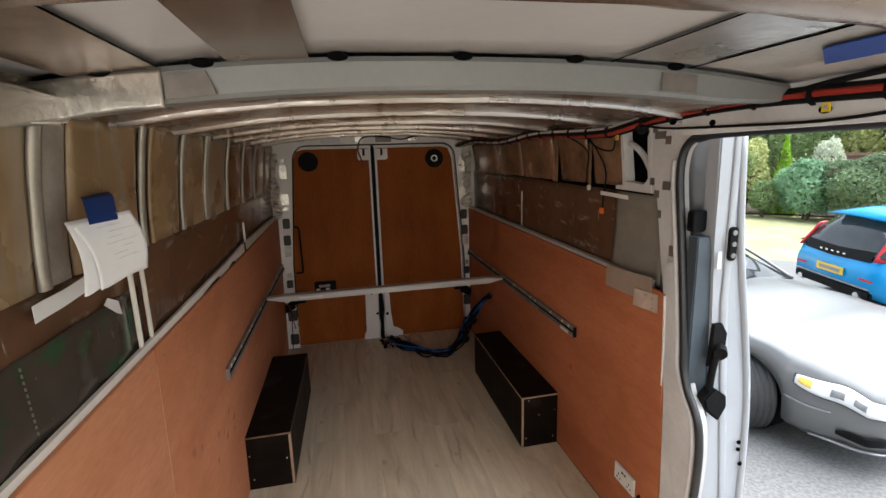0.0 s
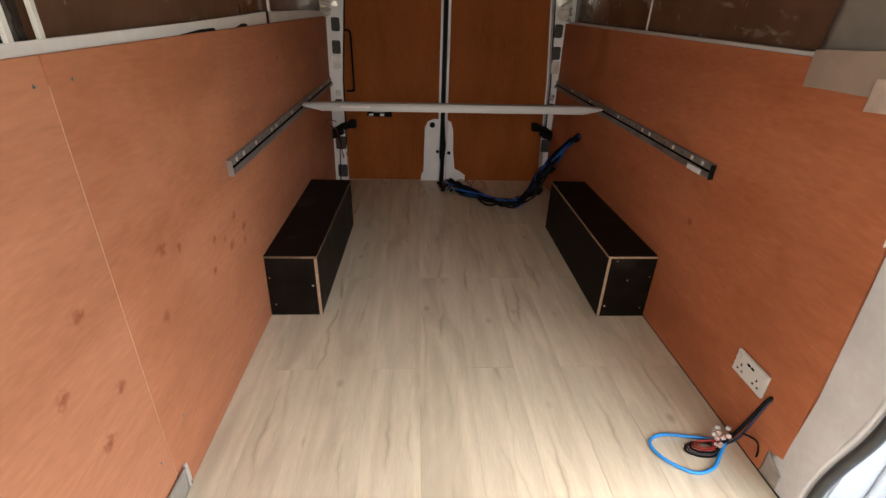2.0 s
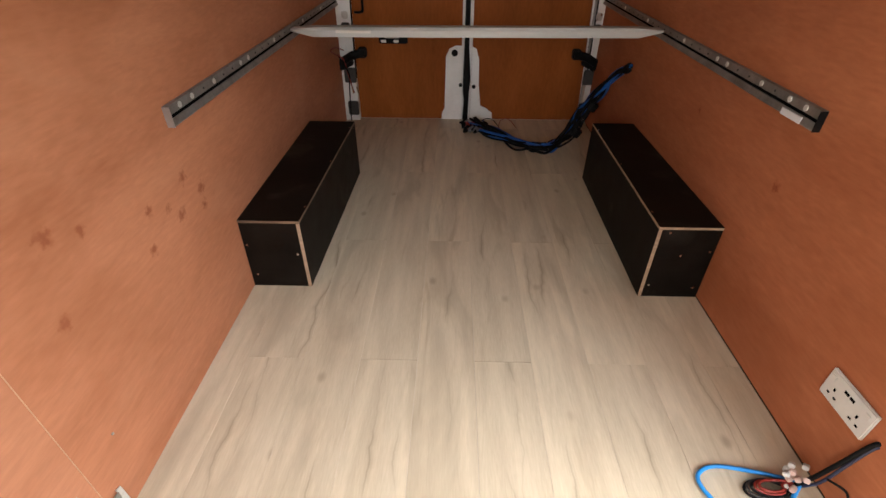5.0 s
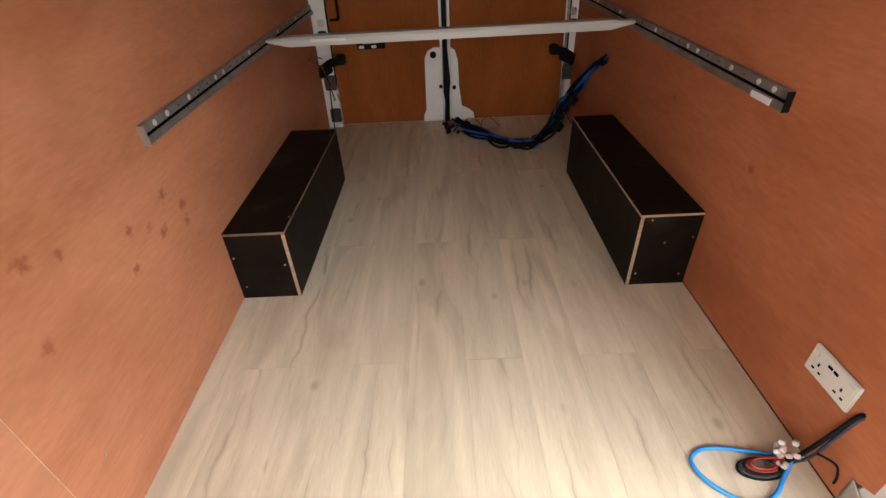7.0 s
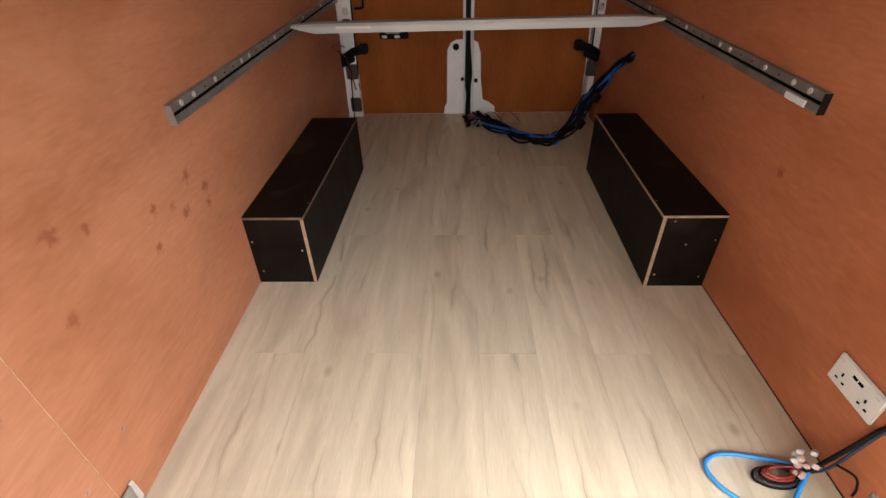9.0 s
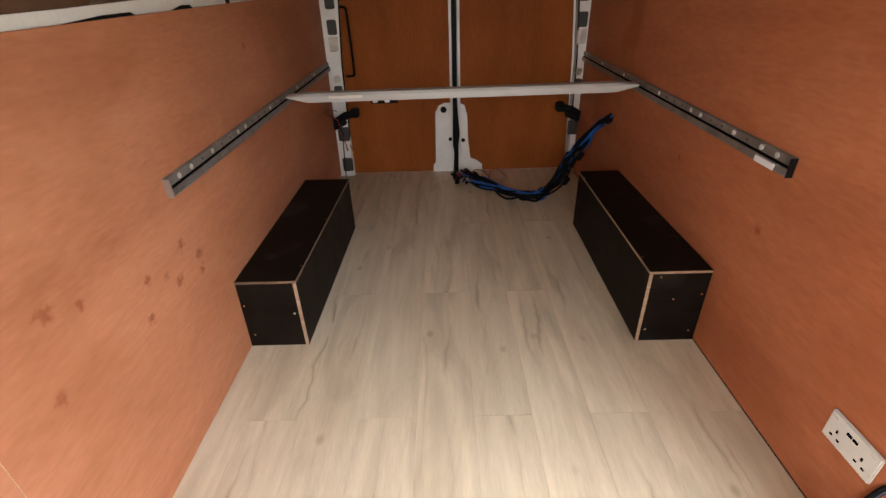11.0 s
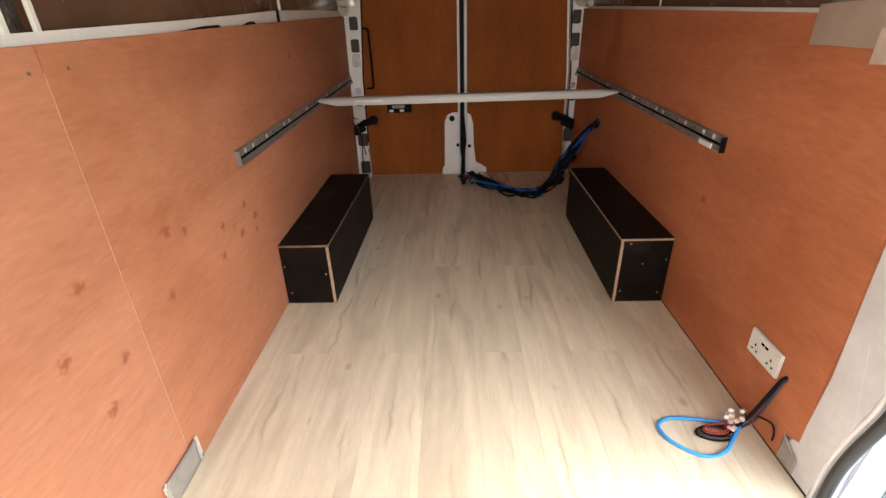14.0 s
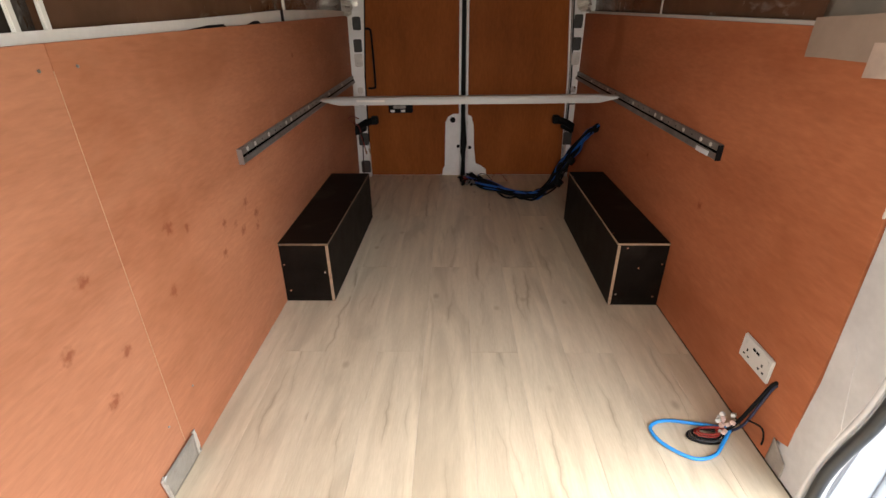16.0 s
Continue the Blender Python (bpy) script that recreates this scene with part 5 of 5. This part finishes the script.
part("roller_arm", tube(spline([(0.98, -0.028, 1.0), (0.965, -0.03, 0.93), (0.96, -0.03, 0.86), (0.965, -0.03, 0.83)], 5), 0.013, 8), BLACK, roller, smooth=True)
part("roller", tube([(0.975, -0.05, 1.0), (1.0, -0.02, 1.005)], 0.022, 12), BLACK, roller)
part("bump_stop", prism([(0.925, 0.83), (0.965, 0.87), (1.02, 0.83), (1.025, 0.79), (0.995, 0.735), (0.935, 0.79)], "y", -0.05, -0.006, 0.006), BLACK, slide, "black bump stop")
for x, z in ((1.135, 0.6), (1.135, 0.57), (1.15, 0.505)):
    part("edge_hole", disc((x, -0.0105, z), "y", 0.0085, 0.004, 12), HOLE, slide)
part("sticker", box(0.962, 0.978, -0.013, -0.0105, 1.30, 1.36), PAPER, slide, "small white sticker")

# ---- outdoors ----
GZ = -0.62
ground = tagged(part("ground", sheet(lambda u, v: (-400 + 800 * u, -400 + 800 * v, GZ), 2, 2), GRASS), "pale dry lawn reaching to the hedges", "ground", kind="structure")
drive = tagged(part("road", prism([(-30, -40), (9.5, -40), (9.9, 0), (8.9, 4.9), (6.0, 7.5), (-30, 9)], "z", GZ - 0.2, GZ + 0.025), ASPHALT), "grey asphalt driveway", "driveway", kind="structure")
bed = tagged(part("ground_bed", prism([(11.5, 12.5), (14.4, 10.9), (17.0, 7.0), (18.5, 4.0), (40, 6), (40, 40), (6, 40), (8, 16)], "z", GZ - 0.2, GZ + 0.05), SOIL), "dark soil bed under the shrubs", "flower bed", kind="structure")
GZ += 0.025


def section(hw, zl, zt, crown, tuck=0.9):
    """Half of a car's cross-section, from the bottom middle up to the top middle."""
    h = zt - zl
    return [(0, zl), (hw * tuck, zl), (hw * 0.985, zl + 0.12 * h), (hw, zl + 0.45 * h), (hw * 0.985, zl + 0.72 * h), (hw * 0.93, zl + 0.9 * h), (hw * 0.8, zt - 0.012), (hw * 0.45, zt + crown * 0.7), (0, zt + crown)]


def loft(stations):
    """A body through cross-sections along y; each is (y, half outline)."""
    bm = bmesh.new()
    rows = []
    for y, half in stations:
        full = [(-a, b) for a, b in half[::-1][:-1]] + half
        rows.append([bm.verts.new((a, y, b)) for a, b in full])
    n = len(rows[0])
    for r0, r1 in zip(rows, rows[1:]):
        for k in range(n - 1):
            bm.faces.new((r0[k], r0[k + 1], r1[k + 1], r1[k]))
        bm.faces.new((r0[n - 1], r0[0], r1[0], r1[n - 1])) if (r0[0].co - r0[n - 1].co).length > 1e-4 else None
    bm.faces.new(rows[0])
    bm.faces.new(rows[-1][::-1])
    bmesh.ops.remove_doubles(bm, verts=bm.verts[:], dist=1e-5)
    return bm


def ramp(t, keys):
    for (a, va), (b, vb) in zip(keys, keys[1:]):
        if t <= b:
            k = max(0.0, (t - a) / (b - a))
            k = k * k * (3 - 2 * k)
            return va + (vb - va) * k
    return keys[-1][1]


def lower(hw_keys, top_keys, low_keys, arches, length):
    """Stations of a car's lower body, with the sills lifted over the wheels."""
    ys = sorted({round(length * i / 40, 3) for i in range(41)} | {round(c + 0.36 * math.cos(math.pi * k / 14), 3) for c in arches for k in range(15)})
    st = []
    for y in ys:
        zl = ramp(y, low_keys)
        for c in arches:
            if abs(y - c) < 0.36:
                zl = max(zl, 0.30 + math.sqrt(max(0.0, 0.36 ** 2 - (y - c) ** 2)))
        st.append((y, section(ramp(y, hw_keys), zl, ramp(y, top_keys), 0.03)))
    return st


def wheel(parent, x, y, r, steer=0.0):
    w = part("wheel", disc((0, 0, 0), "x", r * 0.62, 0.17, 24), ALLOY, parent, "alloy wheel", shift=pose(x, y, r, 0, 0, steer))
    t = bmesh.new()
    rings = []
    for a, b in ((-0.10, 0.64), (-0.112, 0.8), (-0.108, 0.93), (-0.09, 0.985), (-0.05, 1.0), (-0.046, 0.98), (-0.04, 0.98), (-0.036, 1.0), (-0.004, 1.0), (0.0, 0.98), (0.006, 0.98), (0.01, 1.0), (0.046, 1.0), (0.05, 0.98), (0.056, 0.98), (0.06, 1.0), (0.09, 0.985), (0.108, 0.93), (0.112, 0.8), (0.10, 0.64)):
        rings.append([t.verts.new((a, r * b * math.cos(k * math.pi / 20), r * b * math.sin(k * math.pi / 20))) for k in range(40)])
    for p, q in zip(rings, rings[1:] + rings[:1]):
        for k in range(40):
            t.faces.new((p[k], p[(k + 1) % 40], q[(k + 1) % 40], q[k]))
    part("tyre", t, TYRE, w, "grooved black tyre", smooth=True)
    return w


def outline(f):
    """Share of the half width at a share f of the height."""
    keys = ((0.0, 0.9), (0.12, 0.985), (0.45, 1.0), (0.72, 0.985), (0.9, 0.93), (1.0, 0.8))
    for (a, va), (b, vb) in zip(keys, keys[1:]):
        if f <= b:
            return va + (vb - va) * (f - a) / (b - a)
    return 0.8


HW = [(0, 0.62), (0.12, 0.78), (0.5, 0.9), (1.2, 0.925), (4.2, 0.92), (4.8, 0.8)]
TOP = [(0, 0.58), (0.08, 0.66), (0.3, 0.75), (0.8, 0.84), (1.5, 0.92), (3.8, 0.95), (4.8, 0.95)]
LOW = [(0, 0.22), (0.4, 0.19), (4.3, 0.2), (4.8, 0.3)]


def skin_patch(s, y0, y1, f0, f1, out=0.008, taper=0.0):
    """A piece that lies on the car's side between two stations and two heights."""
    def fn(u, v):
        y, k = y0 + (y1 - y0) * u, 1 - taper * u ** 3
        f = (f0 + f1) / 2 + (f1 - f0) * (v - 0.5) * k
        zl, zt = ramp(y, LOW), ramp(y, TOP)
        return (s * (ramp(y, HW) * outline(f) + out), y - out * 0.5, zl + f * (zt - zl) + out * 0.3)
    return sheet(fn, 14, 5, 0.012)


# silver saloon parked alongside, nose towards the van's front
car = thing("silver_car", "silver saloon car parked on the asphalt driveway", "car", at=(SX, SY, GZ))
car.rotation_euler = (0, 0, radians(STURN))
body = lower(HW, TOP, LOW, (0.95, 3.7), 4.8)
part("body", loft(body), SILVER, car, "silver painted body", smooth=True)
roof = [(y + 0.12, a, b, c) for y, a, b, c in ((1.5, 0.74, 0.9, 0.88), (1.85, 0.72, 0.92, 1.08), (2.3, 0.66, 0.92, 1.31), (2.6, 0.62, 0.92, 1.37), (3.3, 0.62, 0.92, 1.38), (3.8, 0.62, 0.92, 1.26), (4.3, 0.66, 0.9, 0.97))]
part("cabin", loft([(y, [(0, zb), (hw + 0.14, zb), (hw + 0.12, zb + 0.3 * (zt - zb)), (hw + 0.05, zb + 0.75 * (zt - zb)), (hw, zt - 0.03), (hw * 0.6, zt), (0, zt + 0.015)]) for y, hw, zb, zt in roof]), GLASS_D, car, "dark glass and roof", smooth=True)
part("roof_skin", loft([(y, [(0, zt - 0.02), (hw - 0.01, zt - 0.03), (hw + 0.012, zt - 0.012), (hw * 0.6, zt + 0.012), (0, zt + 0.027)]) for y, hw, zb, zt in roof if 2.3 < y < 3.5]), SILVER, car, smooth=True)
for s in (-1, 1):
    part("windscreen_pillar", tube(spline([(s * 0.87, 1.64, 0.9), (s * 0.83, 2.0, 1.08), (s * 0.71, 2.44, 1.30), (s * 0.65, 2.72, 1.365)], 5), 0.018, 8), SILVER, car, smooth=True)
    head = part("headlamp", skin_patch(s, 0.05, 0.52, 0.6, 0.83, 0.008, 0.55), GLASS_L, car, "clear headlamp", smooth=True)
    part("lamp_gap", skin_patch(s, 0.045, 0.53, 0.585, 0.845, 0.003, 0.55), RUBBER_GREY, head, "dark gap round the lamp", smooth=True)
    for y in (0.13, 0.25):
        part("reflector", skin_patch(s, y, y + 0.07, 0.66, 0.76, 0.0105), GALV, head, smooth=True)
    part("indicator", skin_patch(s, 0.42, 0.5, 0.685, 0.775, 0.012, 0.5), AMBER, head, "amber indicator", smooth=True)
    part("fog_grille", skin_patch(s, 0.05, 0.27, 0.13, 0.27, 0.005, 0.7), BLACK, car, "black fog lamp grille", smooth=True)
    part("bumper_line", skin_patch(s, 0.3, 0.58, 0.44, 0.455, 0.003), GALV, car, "seam of the bumper", smooth=True)
    for y in (0.95, 3.7):
        wheel(car, s * 0.81, y, 0.325, -30 if y < 2 else 0)
        part("arch_liner", disc((s * 0.66, y, 0.34), "x", 0.355, 0.3, 28), BLACK, car)
part("grille", box(-0.3, 0.3, -0.012, 0.02, 0.5, 0.62, 0.01), BLACK, car, "dark front grille")
part("lower_grille", box(-0.33, 0.33, -0.012, 0.02, 0.25, 0.36, 0.01), BLACK, car)
part("bumper_strip", tube(spline([(-0.84, 0.42, 0.215), (-0.7, 0.1, 0.2), (-0.4, 0.0, 0.195), (0.4, 0.0, 0.195), (0.7, 0.1, 0.2), (0.84, 0.42, 0.215)], 6), 0.012, 6), GALV, car, smooth=True)
part("wiper", tube(spline([(-0.7, 1.62, 0.95), (-0.2, 1.6, 0.98), (0.25, 1.64, 1.0)], 4), 0.01, 6), BLACK, car)

# blue hatchback further off, its tail towards the van
hatch = thing("blue_car", "bright blue hatchback car parked at the lawn's edge", "car", at=(BX, BY, GZ))
hatch.rotation_euler = (0, 0, radians(BTURN))
body = lower([(0, 0.74), (0.1, 0.84), (0.5, 0.89), (3.2, 0.89), (4.0, 0.8), (4.3, 0.62)], [(0, 0.72), (0.12, 0.86), (0.3, 0.93), (3.0, 0.92), (3.6, 0.85), (4.3, 0.6)], [(0, 0.34), (0.25, 0.22), (4.0, 0.2), (4.3, 0.25)], (0.8, 3.4), 4.3)
part("body", loft(body), CARBLUE, hatch, "blue painted body", smooth=True)
roof = [(0.06, 0.66, 0.84, 0.88), (0.2, 0.6, 0.85, 1.1), (0.42, 0.5, 0.86, 1.33), (0.8, 0.53, 0.88, 1.39), (1.8, 0.56, 0.9, 1.42), (2.4, 0.58, 0.9, 1.34), (3.1, 0.68, 0.9, 0.95)]
part("cabin", loft([(y, [(0, zb), (hw + 0.16, zb), (hw + 0.13, zb + 0.3 * (zt - zb)), (hw + 0.05, zb + 0.75 * (zt - zb)), (hw, zt - 0.03), (hw * 0.6, zt), (0, zt + 0.015)]) for y, hw, zb, zt in roof]), GLASS_D, hatch, "dark tailgate glass", smooth=True)
part("roof_skin", loft([(y, [(0, zt - 0.02), (hw - 0.01, zt - 0.035), (hw + 0.02, zt - 0.015), (hw * 0.6, zt + 0.014), (0, zt + 0.03)]) for y, hw, zb, zt in [(0.22, 0.5, 0, 1.33)] + roof if 0.21 < y < 2.4 and y != 0.42]), CARBLUE, hatch, "blue roof and spoiler", smooth=True)
part("number_plate", box(-0.26, 0.26, -0.03, -0.018, 0.50, 0.61, 0.004), PLATE, hatch, "yellow number plate")
part("plate_bar", box(-0.2, 0.2, -0.034, -0.0305, 0.53, 0.58), INK, hatch, "dark bar on the plate")
part("tailgate_trim", sheet(lambda u, v: (-0.62 + 1.24 * u, 0.02 - 0.035 * math.sin(math.pi * u) + 0.06 * v, 0.75 + 0.13 * v + 0.05 * abs(u - 0.5)), 12, 3, 0.02), BLACK, hatch, "black tailgate panel")
for k in range(5):
    part("badge_bar", box(-0.24 + 0.11 * k, -0.19 + 0.11 * k, -0.022, -0.012, 0.80, 0.825), CHROME, hatch)
part("diffuser", box(-0.72, 0.72, -0.02, 0.05, 0.27, 0.40, 0.02), BLACK, hatch, "dark lower bumper")
part("bumper_line", box(-0.7, 0.7, -0.026, -0.0, 0.405, 0.425, 0.004), ALLOY, hatch)
for s in (-1, 1):
    part("tail_lamp", sheet(lambda u, v: (s * (0.70 + 0.13 * u - 0.06 * v), -0.01 + 0.2 * u + 0.22 * v, 0.80 + 0.34 * v), 4, 6, 0.03), RED_LENS, hatch, "red tail lamp", smooth=True)
    part("reflector", box(s * 0.5, s * 0.74, -0.006, 0.05, 0.50, 0.55, 0.01), RED_LENS, hatch, "red reflector")
    part("exhaust", tube([(s * 0.55, -0.05, 0.30), (s * 0.55, 0.1, 0.30)], 0.05, 14), CHROME, hatch, "chrome exhaust tip")
    for y in (0.8, 3.4):
        wheel(hatch, s * 0.79, y, 0.32)
        part("arch_liner", disc((s * 0.66, y, 0.34), "x", 0.355, 0.25, 28), BLACK, hatch)
GZ += 0.025


# ---- shrubs and trees ----
def leaves(centre, radii, count, size, seed, shape="round", lump=0.35):
    """Many small bent leaves over a lumpy crown, as one mesh."""
    g = np.random.default_rng(seed)
    d = g.normal(size=(count, 3))
    d /= np.linalg.norm(d, axis=1)[:, None]
    d[:, 2] = np.where(d[:, 2] < -0.85, -d[:, 2], d[:, 2])
    lobes = g.normal(size=(14, 3))
    lobes /= np.linalg.norm(lobes, axis=1)[:, None]
    near = (d @ lobes.T).max(1)
    rad = (1 - lump) + lump * near ** 4 * 1.2
    rad *= g.uniform(0.72, 1.06, count) ** 0.7
    if shape == "cone":
        zz = g.uniform(0, 1, count) ** 1.4
        ang = g.uniform(0, 2 * np.pi, count)
        k = (1 - zz) * g.uniform(0.7, 1.08, count) + 0.02
        p = np.stack([k * np.cos(ang), k * np.sin(ang), 2 * zz - 1], 1)
    else:
        p = d * rad[:, None]
    p = p * np.array(radii) + np.array(centre)
    n1 = g.normal(size=(count, 3))
    n1 /= np.linalg.norm(n1, axis=1)[:, None]
    n2 = np.cross(n1, g.normal(size=(count, 3)))
    n2 /= np.linalg.norm(n2, axis=1)[:, None]
    s = (size * g.uniform(0.6, 1.3, count))[:, None]
    v = np.stack([p - n1 * s, p + n2 * s * 0.5, p + n1 * s, p - n2 * s * 0.5], 1).reshape(-1, 3)
    me = bpy.data.meshes.new("crown")
    me.from_pydata(v.tolist(), [], np.arange(4 * count).reshape(-1, 4).tolist())
    return me


def plant(name, wording, cat, x, y, rx, ry, h, leaf, count, size, seed, shape="round", trunk=0.3, lump=0.35):
    t = thing(name, wording, cat, at=(x, y, GZ))
    crown = new("crown", leaves((0, 0, trunk + (h - trunk) / 2), (rx, ry, (h - trunk) / 2), count, size, seed, shape, lump))
    crown.data.materials.append(leaf)
    crown.parent = t
    r = random.Random(seed)
    bm = bmesh.new()
    for k in range(4 if trunk < 1 else 1):
        a = r.uniform(0, 6.28)
        q = 0.0 if trunk >= 1 else 0.15 * rx
        base, top = Vector((q * math.cos(a), q * math.sin(a), -0.05)), Vector((0.35 * rx * math.cos(a), 0.35 * ry * math.sin(a), h * 0.75))
        for i in range(4):
            p0, p1 = base.lerp(top, i / 4), base.lerp(top, (i + 1) / 4)
            tube([tuple(p0), tuple(p1)], (0.035 if trunk < 1 else 0.16) * (1 - 0.2 * i), 6, bm)
        for j in range(5):
            p = base.lerp(top, 0.35 + 0.12 * j)
            b = r.uniform(0, 6.28)
            tube([tuple(p), tuple(p + Vector((0.6 * rx * math.cos(b), 0.6 * ry * math.sin(b), 0.16 * h)))], 0.015 if trunk < 1 else 0.06, 5, bm)
    part("trunk", bm, BARK, t)
    return t


L_YEL = leafmat("variegated_leaves", (0.5, 0.5, 0.24), (0.27, 0.32, 0.11))
L_LIME = leafmat("lime_conifer_foliage", (0.36, 0.55, 0.07), (0.2, 0.36, 0.04))
L_BLUE = leafmat("glossy_blue_green_leaves", (0.3, 0.46, 0.3), (0.14, 0.27, 0.14))
L_DARK = leafmat("dark_hedge_leaves", (0.2, 0.27, 0.15), (0.1, 0.155, 0.075))
L_MID = leafmat("green_leaves", (0.3, 0.4, 0.19), (0.15, 0.22, 0.09))
L_WHITE = leafmat("pale_flowering_leaves", (0.6, 0.62, 0.52), (0.35, 0.4, 0.26))

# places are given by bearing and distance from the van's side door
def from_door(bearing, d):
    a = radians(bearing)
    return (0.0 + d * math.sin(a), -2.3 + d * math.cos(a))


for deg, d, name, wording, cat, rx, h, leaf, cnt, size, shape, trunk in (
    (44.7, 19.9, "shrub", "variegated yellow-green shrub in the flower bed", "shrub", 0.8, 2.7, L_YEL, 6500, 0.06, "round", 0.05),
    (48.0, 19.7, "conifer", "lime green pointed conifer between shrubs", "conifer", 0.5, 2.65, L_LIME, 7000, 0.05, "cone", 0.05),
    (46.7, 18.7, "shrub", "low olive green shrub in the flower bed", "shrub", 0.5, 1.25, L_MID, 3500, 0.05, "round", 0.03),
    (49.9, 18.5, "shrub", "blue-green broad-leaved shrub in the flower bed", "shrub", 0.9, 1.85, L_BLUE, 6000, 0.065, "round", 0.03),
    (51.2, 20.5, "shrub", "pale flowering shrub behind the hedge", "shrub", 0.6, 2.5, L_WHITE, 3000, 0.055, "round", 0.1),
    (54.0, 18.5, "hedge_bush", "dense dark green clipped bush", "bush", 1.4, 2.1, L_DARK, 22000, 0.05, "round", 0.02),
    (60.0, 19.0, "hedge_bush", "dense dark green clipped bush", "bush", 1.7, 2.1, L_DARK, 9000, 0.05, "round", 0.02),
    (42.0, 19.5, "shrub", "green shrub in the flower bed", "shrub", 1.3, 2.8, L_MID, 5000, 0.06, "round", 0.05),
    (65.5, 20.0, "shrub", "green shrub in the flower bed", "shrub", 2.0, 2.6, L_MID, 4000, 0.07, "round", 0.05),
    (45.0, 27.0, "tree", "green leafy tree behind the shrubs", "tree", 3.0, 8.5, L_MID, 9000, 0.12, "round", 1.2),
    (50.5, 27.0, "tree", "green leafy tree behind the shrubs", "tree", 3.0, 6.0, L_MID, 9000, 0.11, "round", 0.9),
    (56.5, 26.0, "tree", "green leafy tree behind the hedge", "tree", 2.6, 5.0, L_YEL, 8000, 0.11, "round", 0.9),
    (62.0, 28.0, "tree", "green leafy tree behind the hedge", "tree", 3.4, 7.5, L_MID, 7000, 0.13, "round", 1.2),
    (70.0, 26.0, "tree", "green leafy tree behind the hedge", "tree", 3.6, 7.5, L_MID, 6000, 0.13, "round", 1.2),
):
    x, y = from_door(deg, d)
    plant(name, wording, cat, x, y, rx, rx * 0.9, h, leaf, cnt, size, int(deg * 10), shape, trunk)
woods = bpy.data.meshes.new("far_woods")
g = np.random.default_rng(5)
n = 26000
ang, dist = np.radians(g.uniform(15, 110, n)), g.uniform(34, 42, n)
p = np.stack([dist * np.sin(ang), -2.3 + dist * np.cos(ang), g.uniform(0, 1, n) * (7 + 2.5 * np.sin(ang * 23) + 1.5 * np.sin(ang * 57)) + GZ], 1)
a1 = g.normal(size=(n, 3))
a2 = np.cross(a1, g.normal(size=(n, 3)))
a1 *= 0.3 / np.linalg.norm(a1, axis=1)[:, None]
a2 *= 0.2 / np.linalg.norm(a2, axis=1)[:, None]
woods.from_pydata(np.stack([p - a1, p + a2, p + a1, p - a2], 1).reshape(-1, 3).tolist(), [], np.arange(4 * n).reshape(-1, 4).tolist())
woods.materials.append(L_MID)
tagged(new("far_woods", woods), "belt of green trees beyond the garden", "trees", kind="stuff")

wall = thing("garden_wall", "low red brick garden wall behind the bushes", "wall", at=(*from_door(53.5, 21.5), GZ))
wall.rotation_euler = (0, 0, radians(-52))
BRICK = material("old_red_brick", (0.22, 0.13, 0.095), 0.9, vary=0.3, scale=3, fine=20, bump=0.3)
part("wall_body", box(-0.8, 7, -0.12, 0.12, -0.1, 1.9, 0.01), BRICK, wall)
part("coping", box(-0.85, 7.05, -0.17, 0.17, 1.9, 2.0, 0.01), BRICK, wall)

# ---- floor boards ----
BW, BL = 0.19, 1.42


def plank_mesh(w, l):
    me = bpy.data.meshes.new("plank")
    bm = box(0.0002, w - 0.0002, 0.0003, l - 0.0003, -0.009, 0.0)
    top = [e for e in bm.edges if all(v.co.z > -0.001 for v in e.verts)]
    bmesh.ops.bevel(bm, geom=top, offset=0.0006, segments=1, affect="EDGES")
    bm.to_mesh(me)
    bm.free()
    me.materials.append(LAM)
    return me


cache = {}
for c in range(-5, 5):
    x0, x1 = max(-W - 0.008, -0.005 + BW * c), min(W - 0.0006, -0.005 + BW * (c + 1))
    y = 0.337 if c % 2 else -0.37
    ys = [y + BL * k for k in range(-4, 5)]
    for a in ys:
        lo, hi = max(a, -2.9), min(a + BL, YR - 0.002)
        if hi - lo < 0.02 or x1 - x0 < 0.01:
            continue
        key = (round(x1 - x0, 3), round(hi - lo, 3))
        if key not in cache:
            cache[key] = plank_mesh(*key)
        ob = new("plank", cache[key])
        ob.parent = floor
        ob.location = (x0, lo, 0.0)
